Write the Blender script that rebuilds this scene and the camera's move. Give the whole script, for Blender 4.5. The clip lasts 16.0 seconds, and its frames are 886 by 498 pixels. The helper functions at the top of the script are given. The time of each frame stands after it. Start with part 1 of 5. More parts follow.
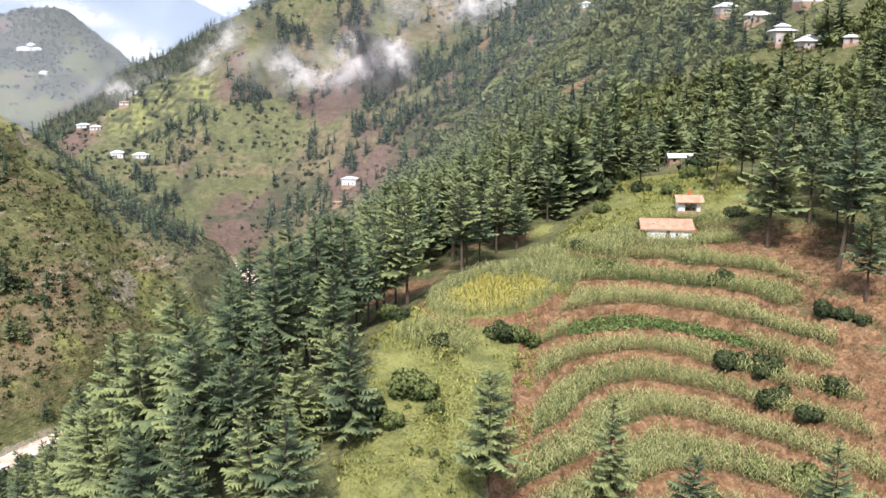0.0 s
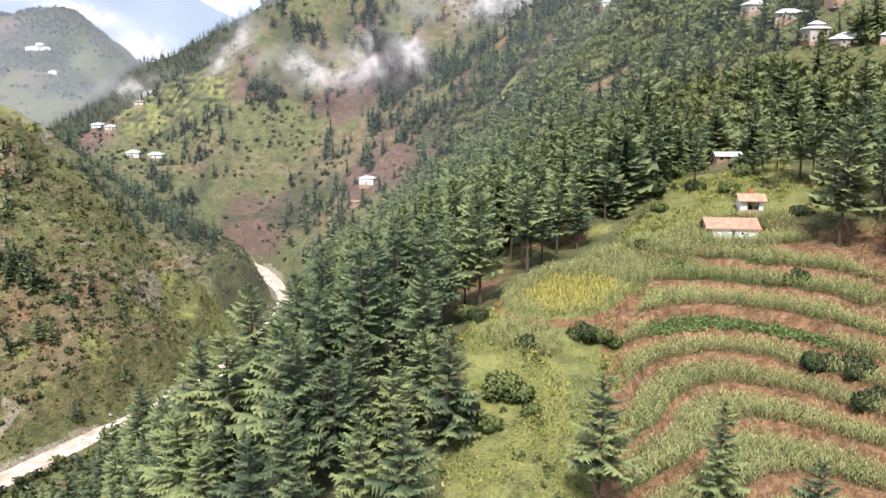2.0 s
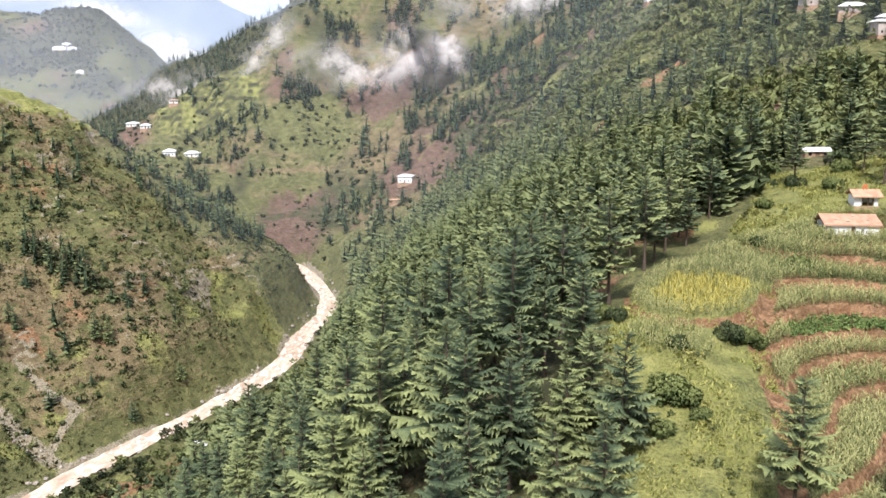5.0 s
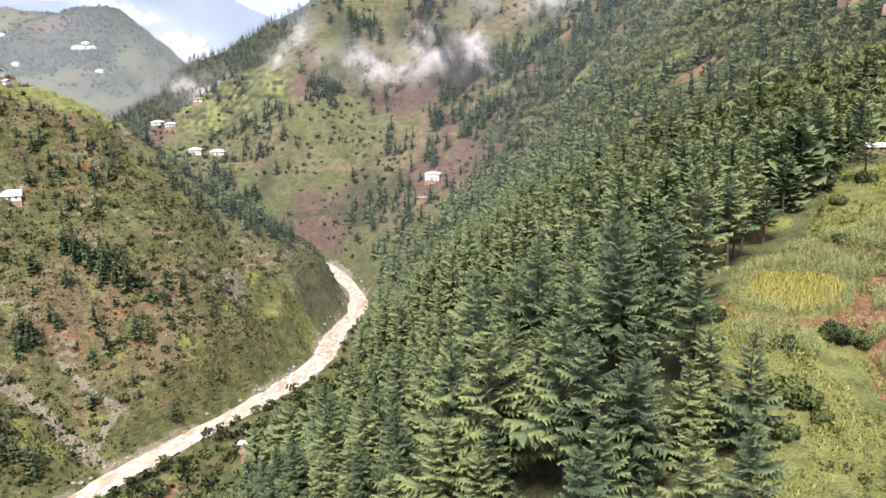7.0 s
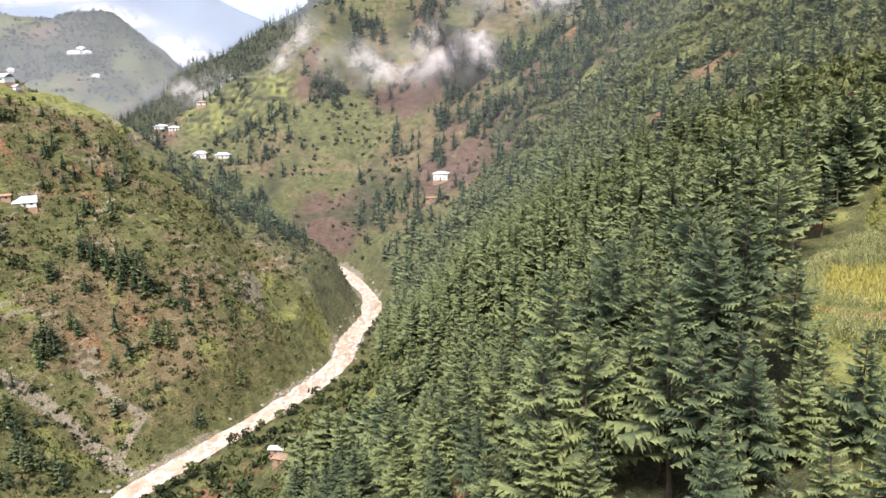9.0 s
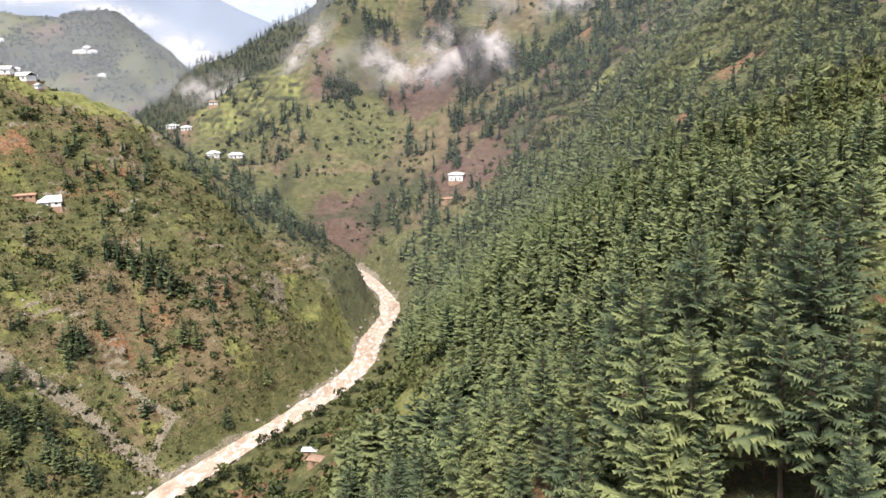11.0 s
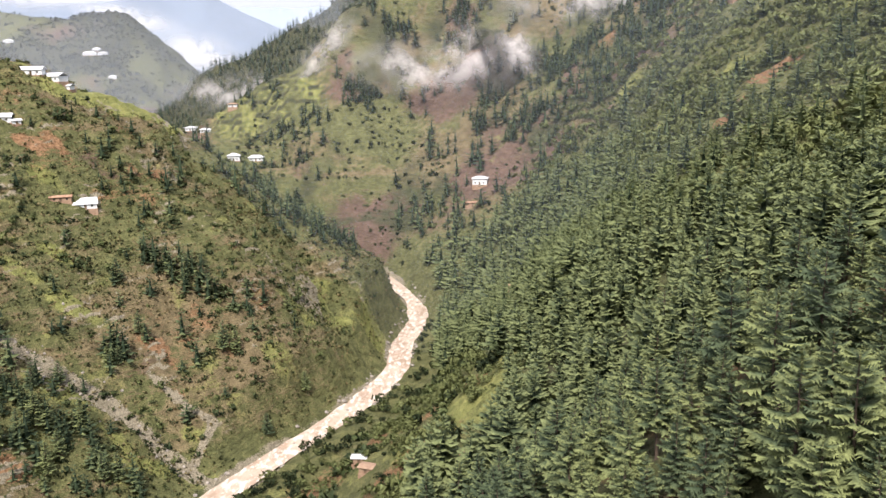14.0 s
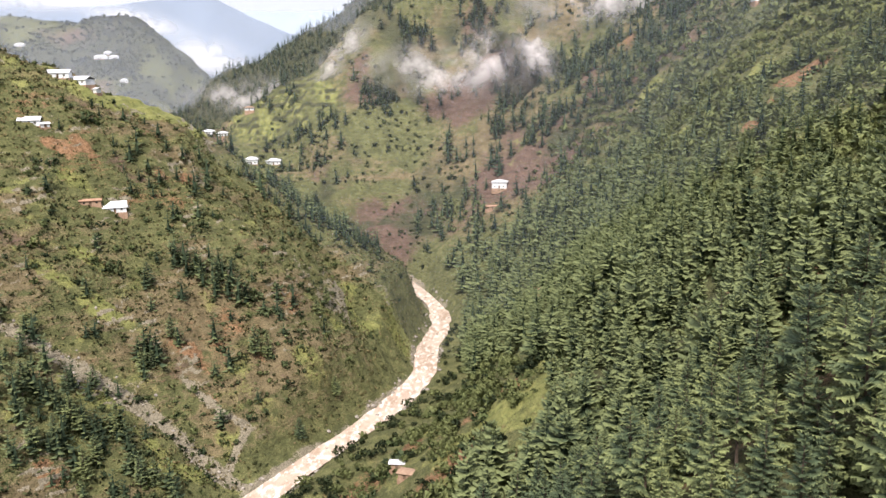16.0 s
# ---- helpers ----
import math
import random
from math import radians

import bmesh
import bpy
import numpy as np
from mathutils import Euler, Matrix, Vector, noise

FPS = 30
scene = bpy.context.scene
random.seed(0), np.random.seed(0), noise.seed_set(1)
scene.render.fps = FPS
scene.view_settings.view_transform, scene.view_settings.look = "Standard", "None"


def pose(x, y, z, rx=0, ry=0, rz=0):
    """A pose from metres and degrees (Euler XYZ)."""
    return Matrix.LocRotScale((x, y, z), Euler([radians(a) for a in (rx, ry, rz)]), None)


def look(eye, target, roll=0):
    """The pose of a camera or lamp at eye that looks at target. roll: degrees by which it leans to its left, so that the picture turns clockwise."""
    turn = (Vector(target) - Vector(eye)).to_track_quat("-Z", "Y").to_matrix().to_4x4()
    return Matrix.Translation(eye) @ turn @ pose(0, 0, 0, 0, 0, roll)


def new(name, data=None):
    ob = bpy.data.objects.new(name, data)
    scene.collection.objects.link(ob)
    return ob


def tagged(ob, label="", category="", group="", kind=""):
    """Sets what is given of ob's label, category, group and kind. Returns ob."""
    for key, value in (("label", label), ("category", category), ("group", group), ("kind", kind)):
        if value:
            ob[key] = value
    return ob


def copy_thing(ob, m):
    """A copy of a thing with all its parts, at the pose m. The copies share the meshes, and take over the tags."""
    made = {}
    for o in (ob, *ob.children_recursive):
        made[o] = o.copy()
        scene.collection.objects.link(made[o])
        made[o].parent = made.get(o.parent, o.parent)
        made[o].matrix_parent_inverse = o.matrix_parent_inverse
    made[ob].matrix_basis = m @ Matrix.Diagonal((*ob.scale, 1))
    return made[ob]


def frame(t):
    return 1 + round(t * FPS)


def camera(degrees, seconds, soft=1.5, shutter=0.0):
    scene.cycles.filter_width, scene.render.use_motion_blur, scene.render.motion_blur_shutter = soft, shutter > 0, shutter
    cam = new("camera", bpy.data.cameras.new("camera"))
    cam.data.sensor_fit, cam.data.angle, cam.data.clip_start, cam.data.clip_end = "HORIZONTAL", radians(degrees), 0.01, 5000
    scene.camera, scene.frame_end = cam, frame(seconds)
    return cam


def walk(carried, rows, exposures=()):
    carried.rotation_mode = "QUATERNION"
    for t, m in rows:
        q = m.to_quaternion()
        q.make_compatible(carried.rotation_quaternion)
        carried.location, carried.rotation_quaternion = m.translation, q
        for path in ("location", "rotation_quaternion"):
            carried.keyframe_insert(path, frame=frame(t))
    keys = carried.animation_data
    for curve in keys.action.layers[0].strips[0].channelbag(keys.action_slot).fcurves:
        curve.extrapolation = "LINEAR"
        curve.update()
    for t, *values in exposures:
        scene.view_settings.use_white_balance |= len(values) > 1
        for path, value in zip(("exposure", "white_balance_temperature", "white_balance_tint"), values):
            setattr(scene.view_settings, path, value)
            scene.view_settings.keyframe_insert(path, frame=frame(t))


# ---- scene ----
cam = camera(54.2, 16.0, soft=1.5)
METRES, EYE, TILT, LEAN, TURN = 100.0, 140.0, -11.5, 0.0, 0.0
ROWS = [
    (0.0, 0.0, 0.0, 0.0, 0.0, 0.0, -0.0),
    (0.5, -0.0297, 0.0057, 0.0007, -0.07, 0.25, -0.08),
    (1.0, -0.0602, 0.0137, 0.0006, -0.09, 0.14, -0.01),
    (1.5, -0.0907, 0.0158, 0.0001, -0.07, -0.06, 0.03),
    (2.0, -0.1206, 0.022, 0.0007, 0.06, -0.04, 0.07),
    (2.5, -0.1517, 0.0299, 0.0001, 0.2, 0.16, 0.07),
    (3.0, -0.1825, 0.0351, -0.0001, 0.2, 0.21, 0.14),
    (3.5, -0.2134, 0.0424, 0.0006, 0.28, 0.15, 0.14),
    (4.0, -0.2445, 0.0478, 0.0003, 0.42, 0.02, 0.16),
    (6.5, -0.399, 0.079, 0.0012, 1.51, -0.2, 0.27),
    (7.0, -0.43, 0.083, 0.002, 1.54, -0.29, 0.35),
    (7.5, -0.4613, 0.088, 0.0014, 1.59, -0.54, 0.47),
    (8.0, -0.4923, 0.0938, 0.0025, 1.61, -0.61, 0.73),
    (8.5, -0.5234, 0.0964, 0.0026, 1.4, -0.42, 1.0),
    (9.0, -0.5536, 0.1048, 0.0038, 1.0, -0.3, 1.31),
    (11.5, -0.7111, 0.1256, 0.0068, 0.64, -0.19, 1.0),
    (12.0, -0.7392, 0.1361, 0.0071, 0.62, 0.27, 0.73),
    (12.5, -0.7705, 0.137, 0.0081, 0.64, 0.5, 0.72),
    (13.0, -0.7992, 0.1501, 0.0083, 0.71, 0.37, 0.74),
    (13.5, -0.8301, 0.1539, 0.0089, 0.7, 0.24, 0.81),
    (14.0, -0.8623, 0.1568, 0.01, 0.6, 0.03, 0.86),
    (14.5, -0.8914, 0.1602, 0.011, 0.62, -0.01, 0.82),
    (15.0, -0.9207, 0.1675, 0.0115, 0.66, 0.2, 0.86),
    (15.5, -0.9505, 0.1681, 0.0127, 0.67, 0.4, 0.95),
    (16.0, -0.9802, 0.1726, 0.0133, 0.75, 0.27, 0.82),
]
walk(cam, [(t, pose(0, 0, EYE, TILT, LEAN, TURN) @ pose(METRES * x, METRES * y, METRES * z, 90 + pitch, roll, yaw)) for t, x, y, z, yaw, pitch, roll in ROWS],
     [(0.0, 0.6, 6200, 14), (4.0, 0.6, 6250, 14), (9.0, 0.56, 6450, 15), (11.5, 0.46, 6550, 15), (16.0, 0.44, 6550, 15)])

# -- light: a bright overcast sky with a weak, wide sun behind the camera --
SUN_UP, SUN_TURN = radians(52), radians(-172)
world = bpy.data.worlds.new("sky")
scene.world = world
world.use_nodes = True
sky = world.node_tree.nodes.new("ShaderNodeTexSky")
sky.sky_type, sky.sun_disc, sky.sun_elevation, sky.sun_rotation = "NISHITA", False, SUN_UP, SUN_TURN
sky.air_density, sky.dust_density, sky.ozone_density = 1.0, 4.0, 1.0
soften = world.node_tree.nodes.new("ShaderNodeMix")
soften.data_type = "RGBA"
soften.inputs[0].default_value = 0.72
soften.inputs[7].default_value = (8.5, 9.0, 10.0, 1)
back = world.node_tree.nodes["Background"]
world.node_tree.links.new(sky.outputs[0], soften.inputs[6])
world.node_tree.links.new(soften.outputs[2], back.inputs[0])
back.inputs[1].default_value = 0.1
sun = new("sun", bpy.data.lights.new("sun", "SUN"))
sun.data.energy, sun.data.angle, sun.data.color = 4.6, radians(10), (1.0, 0.94, 0.85)
sun.matrix_world = look((0, 0, 0), (-math.sin(SUN_TURN) * math.cos(SUN_UP), -math.cos(SUN_TURN) * math.cos(SUN_UP), -math.sin(SUN_UP)))

# -- ground: the lie of the land, in metres --
def spline_basis(knots, q):
    """Natural cubic spline: the weight of each knot at the places q, level outside the knots."""
    k = np.array(knots, float)
    n, h = len(k), np.diff(k)
    a, b = np.zeros((n, n)), np.zeros((n, n))
    a[0, 0] = a[-1, -1] = 1
    for i in range(1, n - 1):
        a[i, i - 1:i + 2] = h[i - 1], 2 * (h[i - 1] + h[i]), h[i]
        b[i, i - 1:i + 2] = 6 / h[i - 1], -6 / h[i - 1] - 6 / h[i], 6 / h[i]
    m, eye_n = np.linalg.solve(a, b), np.eye(n)
    q = np.clip(q, k[0], k[-1])
    i = np.clip(np.searchsorted(k, q) - 1, 0, n - 2)
    w, lo, hi = h[i][:, None], (k[i + 1] - q)[:, None], (q - k[i])[:, None]
    return (m[i] * lo ** 3 + m[i + 1] * hi ** 3) / (6 * w) + (eye_n[i] / w - m[i] * w / 6) * lo + (eye_n[i + 1] / w - m[i + 1] * w / 6) * hi


# Heights of the shoulder with the fields: a row for each easting, a column for each northing.
SPUR_X, SPUR_Y = (-130, -85, -50, -20, 5, 30, 60, 100), (60, 92, 108, 124, 142, 165, 200, 260)
SPUR = np.array([
    [20, 20, 21, 21, 20, 17, 11, 9],
    [53, 53, 54, 55, 55, 48, 41, 32],
    [75, 78, 79, 78, 80, 74, 62, 61],
    [85, 92, 96.1, 99.7, 94.4, 93.9, 88, 85],
    [86, 92, 97.8, 101.4, 103.8, 102, 100.8, 93],
    [84, 87, 90.3, 94.1, 100.9, 106.2, 109, 107],
    [87, 93.5, 98.2, 104.1, 106.3, 111, 115.2, 114],
    [96, 103, 106, 109, 112, 116, 126, 123]])
# Heights of the valley's two sides and of the mountain at its head.
VALLEY_X, VALLEY_Y = (-420, -330, -270, -220, -165, -110, -60, 0, 70, 150, 300), (220, 300, 370, 440, 530, 620, 700, 790)
VALLEY = np.array([
    [109, 145, 176, 199, 150, 90, 69, 60],
    [63, 97, 131, 154, 102, 59, 70, 71],
    [32, 75, 104, 138, 86, 69, 90, 93],
    [0, 40, 77, 98, 74, 55, 100, 148],
    [-16, 6, 46, 58, 46, 34, 97, 237],
    [18, 14, 1, 8, 15, 50, 102, 191],
    [54, 52, 42, 28, 39, 71, 122, 208],
    [99, 90, 86, 83, 81, 112, 152, 218],
    [118, 115, 126, 130, 152, 176, 197, 240],
    [157, 146, 165, 181, 203, 226, 246, 280],
    [232, 244, 253, 268, 291, 310, 335, 370]])
# The river's middle: easting, northing, water level.
RIVER = [(-255, 120, -3), (-185, 235, 0), (-163.5, 285, 1), (-149, 316, 1), (-133, 348, 1), (-120, 378, 1.5), (-113, 405, 2), (-112.5, 442, 2),
         (-107, 472, 2.5), (-107, 505, 3), (-116, 535, 5), (-128, 560, 7), (-140, 580, 9), (-168, 600, 14), (-230, 605, 20), (-330, 660, 30)]
# The west spur's crest: easting, northing, height.
WEST_CREST = [(-330, 425, 163), (-285, 432, 142), (-272, 440, 136.5), (-262.5, 448, 135), (-252.5, 455, 129.5), (-244, 462, 124.5), (-236.5, 467, 118), (-226, 472, 110), (-206, 470, 93), (-180, 460, 72)]
# The terraced nose below the mountain at the valley's head.
NOSE = [(-290, 712, 100), (-259, 722, 118), (-236, 735, 133.5), (-211, 745, 146), (-194, 755, 158), (-180, 768, 172)]
# The stony gully in the west slope.
GULLY = [(-275, 300, 0), (-251, 297, 0), (-228, 299, 0), (-205, 301, 0), (-190, 297, 0), (-172, 290, 0)]
# Crests beyond the bend: easting, northing, height along each, and the fall of their sides.
CRESTS = [
    ([(-235, 726, 112), (-227, 766, 128), (-178, 752, 176), (-127, 785, 212), (20, 880, 330), (300, 1000, 480)], 0.62),
    ([(-440, 925, 72), (-415, 930, 92), (-383, 940, 114), (-363, 952, 135), (-307, 960, 160), (-278, 965, 173), (-235, 985, 200), (-208, 1000, 219), (-150, 1010, 264), (100, 1150, 420)], 0.7),
    ([(-1500, 1300, 330), (-900, 1290, 246), (-640, 1305, 226), (-592, 1315, 233), (-556, 1325, 230), (-520, 1340, 202), (-489, 1350, 170), (-430, 1385, 96)], 0.5),
    ([(-1200, 900, 300), (-800, 985, 205), (-640, 1010, 130), (-560, 1030, 95)], 0.5),
]


def smooth(a, b, v):
    v = np.clip((v - a) / (b - a), 0, 1)
    return v * v * (3 - 2 * v)


def value_noise(x, y, seed=0):
    """Smooth noise from 0 to 1, one cell a metre."""
    i, j = np.floor(x), np.floor(y)
    u, v = x - i, y - j
    u, v = u * u * (3 - 2 * u), v * v * (3 - 2 * v)

    def corner(a, b):
        s = np.sin((i + a) * 127.1 + (j + b) * 311.7 + seed * 74.7) * 43758.5453
        return s - np.floor(s)
    return (corner(0, 0) * (1 - u) + corner(1, 0) * u) * (1 - v) + (corner(0, 1) * (1 - u) + corner(1, 1) * u) * v


def fractal(x, y, cell, octaves=4, seed=0):
    """Layered noise about 0, mostly within -0.5 to 0.5, the coarsest cell that many metres."""
    total, part_sum, x, y = 0, 0, x / cell, y / cell
    for n in range(octaves):
        total, part_sum = total + (value_noise(x, y, seed + n) - 0.5) * 0.5 ** n, part_sum + 0.5 ** n
        x, y = x * 1.93 + y * 0.31, y * 1.93 - x * 0.31
    return total / part_sum * 1.6


def along(line, x, y):
    """Distance from a line of points and the height that it has at the nearest place."""
    best, level = np.full(np.shape(x), 1e9), np.zeros(np.shape(x))
    for (x0, y0, z0), (x1, y1, z1) in zip(line, line[1:]):
        dx, dy = x1 - x0, y1 - y0
        s = np.clip(((x - x0) * dx + (y - y0) * dy) / (dx * dx + dy * dy), 0, 1)
        d = np.hypot(x - x0 - s * dx, y - y0 - s * dy)
        level, best = np.where(d < best, z0 + s * (z1 - z0), level), np.minimum(best, d)
    return best, level


def terrace(h, step, bench):
    """Cuts a slope into benches: bench is the share of each step that lies nearly level."""
    n = np.floor(h / step)
    f = h / step - n
    return step * (n + 0.16 * np.clip(f / bench, 0, 1) + 0.84 * smooth(bench, 1, f))


def bench_level(x, y, h):
    """Height counted in terraces, from the lowest riser of the maize fields."""
    return (h + 0.6 * fractal(x, y, 14, 2, 3) - 1.05) / 2.33


def bench_height(x, y, h):
    return 1.05 + terrace(bench_level(x, y, h) * 2.33, 2.33, 0.8)


def forest_edge(y):
    """Easting of the edge between the fields and the pines west of them."""
    return np.interp(y, (60, 92, 108, 122, 130, 138, 146, 156, 166, 178, 192, 215), (-17, -14, -12, -11, -9, -5.5, -2.5, 3, 12, 22, 31, 40))


def path_east(y):
    """Easting of the eroded footpath that parts the maize terraces from the grass."""
    return np.interp(y, (80, 95, 105, 115, 122, 130, 138, 143, 150), (4, 7, 10, 12, 12.5, 14, 18, 20.5, 22))


def top_field(x, y):
    """Below 1 on the rounded field on the shoulder."""
    return np.hypot((x - 8.2 - 0.33 * (y - 143)) / 10.2, (y - 143) / 13.5)


def field_mask(x, y):
    """1 on the maize terraces."""
    east = np.interp(y, (80, 110, 130, 150, 170, 180), (62, 66, 66, 62, 60, 58))
    return smooth(0, 2, x - path_east(y)) * smooth(0, 6, east - x) * smooth(80, 90, y) * smooth(182, 170, y - 0.25 * (x - 30)) * smooth(-2, 3, x - forest_edge(y))


def meadow_mask(x, y):
    """1 on the grassy shoulder west of the path and on the grass above the house."""
    low = smooth(0, 3, x - forest_edge(y)) * smooth(2, 0, x - path_east(y)) * smooth(82, 90, y) * smooth(152, 146, y)
    high = smooth(0, 4, x - forest_edge(y)) * smooth(168, 176, y) * smooth(226, 214, y) * smooth(75, 66, x)
    return np.maximum(low, high)


def rough_height(x, y):
    near = (spline_basis(SPUR_X, x) @ SPUR * spline_basis(SPUR_Y, y)).sum(1)
    far = (spline_basis(VALLEY_X, x) @ VALLEY * spline_basis(VALLEY_Y, y)).sum(1)
    k = smooth(262, 215, y) * smooth(-128, -100, x) * smooth(125, 95, x)
    h = near * k + far * (1 - k)
    d, level = along(WEST_CREST, x, y)
    h = np.maximum(h, level - 0.42 * d - 0.004 * d * d)
    beyond = 55 + 0.012 * np.maximum(y - 800, 0) + 30 * fractal(x, y, 260, 3, 5)
    for line, fall in CRESTS:
        d, level = along(line, x, y)
        beyond = np.maximum(beyond, level - fall * d * (1 + 0.35 * fractal(x, y, 120, 3, 9)))
    k = smooth(742, 800, y)
    h = h * (1 - k) + beyond * k
    d, level = along(NOSE, x, y)
    h = np.maximum(h, level - 0.6 * d - 0.002 * d * d)
    back = smooth(60, -250, y)
    return h * (1 - back) + (60 - 0.12 * y) * back


def height(x, y):
    """Height of the ground at places given as flat arrays."""
    x, y = np.asarray(x, float), np.asarray(y, float)
    h = rough_height(x, y)
    field, meadow = field_mask(x, y), meadow_mask(x, y)
    wild = (1 - np.maximum(field, meadow)) * smooth(40, 160, np.hypot(x, y) + 60)
    h = h + wild * (fractal(x, y, 38, 4, 2) * np.clip(2 + 0.012 * y, 2, 9) + fractal(x, y, 9, 3, 7) * (1.4 + 1.6 * smooth(230, 300, y)))
    west = smooth(-8, -40, x - np.interp(y, (235, 314, 375, 437, 535, 600), (-190, -152, -120, -108, -116, -168))) * smooth(600, 560, y) * smooth(200, 240, y)
    gully, _ = along(GULLY, x, y)
    h = h + 2.2 * west * (terrace(h / 3.4 + 0.6 * fractal(x, y, 20, 3, 13), 1.0, 0.7) - h / 3.4 - 0.6 * fractal(x, y, 20, 3, 13)) - 4 * np.exp(-(gully / 9) ** 2)
    h = h * (1 - field) + field * (bench_height(x, y, h) + 0.18 * fractal(x, y, 1.7, 3, 4) + 0.5 * fractal(x, y, 4.5, 3, 18))
    grass = terrace(h + 0.5 * fractal(x, y, 18, 2, 3), 2.6, 0.62)
    h = h * (1 - meadow) + meadow * (0.45 * h + 0.55 * grass + 0.25 * fractal(x, y, 3, 3, 4))
    top = smooth(1.12, 0.92, top_field(x, y))
    h = h * (1 - top) + (103.1 + 0.01 * (y - 137) + 0.1 * fractal(x, y, 3, 2, 4)) * top
    trail = np.abs(x - path_east(y) + 0.8 * fractal(x, y, 7, 2, 8))
    h = h - 0.9 * smooth(2.2, 0.4, trail) * smooth(84, 90, y) * smooth(150, 144, y)
    steps = smooth(75, 45, np.hypot((x + 228) / 1.1, y - 712)) + smooth(30, 16, np.hypot(x + 248, y - 446)) * 0.6
    h = h * (1 - steps) + steps * terrace(h, 5.0, 0.62)
    slip = smooth(1.1, 0.8, np.hypot((x - 69) / 14, (y - 148) / 30)) * (1 - field)
    h = h * (1 - slip) + slip * (terrace(h + 0.7 * fractal(x, y, 10, 3, 19), 1.9, 0.6) + 0.3 * fractal(x, y, 4, 3, 20))
    yard = smooth(9, 6, np.hypot((x - 44) / 1.3, y - 168))
    h = h * (1 - yard) + 107.6 * yard
    d, level = along(RIVER, x, y)
    k = smooth(5.0, 20, d + 3 * fractal(x, y, 16, 3, 6))
    bed = level - 1.2 * smooth(7, 4, d) + 1.0 * smooth(4.5, 9, d) + 1.1 * fractal(x, y, 4, 3, 1) * smooth(4, 7, d)
    return bed * (1 - k) + np.maximum(h, level + 1) * k
# -- end of ground --


# -- materials --
class Nodes:
    """A material's node tree, built by calls that take numbers, colours or other nodes' outputs."""

    def __init__(self, name, rough=0.9):
        self.material = bpy.data.materials.new(name)
        self.material.use_nodes = True
        self.tree = self.material.node_tree
        self.surface = self.tree.nodes["Principled BSDF"]
        self.surface.inputs["Roughness"].default_value = rough
        self.surface.inputs["Specular IOR Level"].default_value = 0.25

    def put(self, socket, value):
        if isinstance(value, bpy.types.NodeSocket):
            self.tree.links.new(value, socket)
        elif isinstance(value, tuple):
            socket.default_value = (*value, 1) if len(value) == 3 and socket.type == "RGBA" else value
        else:
            socket.default_value = value

    def add(self, kind, **inputs):
        node = self.tree.nodes.new("ShaderNode" + kind)
        for key, value in inputs.items():
            self.put(node.inputs[int(key[1:]) if key[0] == "i" and key[1:].isdigit() else key], value)
        return node

    def place(self):
        return self.add("TexCoord").outputs["Object"]

    def noise(self, scale, detail=3.0, where=None, rough=0.55):
        return self.add("TexNoise", Vector=where or self.place(), Scale=scale, Detail=detail, Roughness=rough).outputs[0]

    def ramp(self, value, lo, hi, a=0.0, b=1.0):
        node = self.add("MapRange", i0=value, i1=lo, i2=hi, i3=a, i4=b)
        node.interpolation_type = "SMOOTHSTEP"
        return node.outputs[0]

    def maths(self, how, a, b):
        node = self.add("Math", i0=a, i1=b)
        node.operation = how
        return node.outputs[0]

    def mix(self, k, a, b, how="MIX"):
        node = self.tree.nodes.new("ShaderNodeMix")
        node.data_type, node.blend_type = "RGBA", how
        for n, value in ((0, k), (6, a), (7, b)):
            self.put(node.inputs[n], value)
        return node.outputs[2]

    def named(self, name):
        node = self.add("Attribute")
        node.attribute_name = name
        return node.outputs["Fac"]

    def random_object(self):
        return self.add("ObjectInfo").outputs["Random"]

    def random_island(self):
        return self.add("NewGeometry").outputs["Random Per Island"]

    def bump(self, value, distance, strength=0.6):
        self.put(self.surface.inputs["Normal"], self.add("Bump", Height=value, Distance=distance, Strength=strength).outputs[0])

    def finish(self, colour, rough=None):
        self.put(self.surface.inputs["Base Color"], colour)
        if rough is not None:
            self.put(self.surface.inputs["Roughness"], rough)
        return self.material


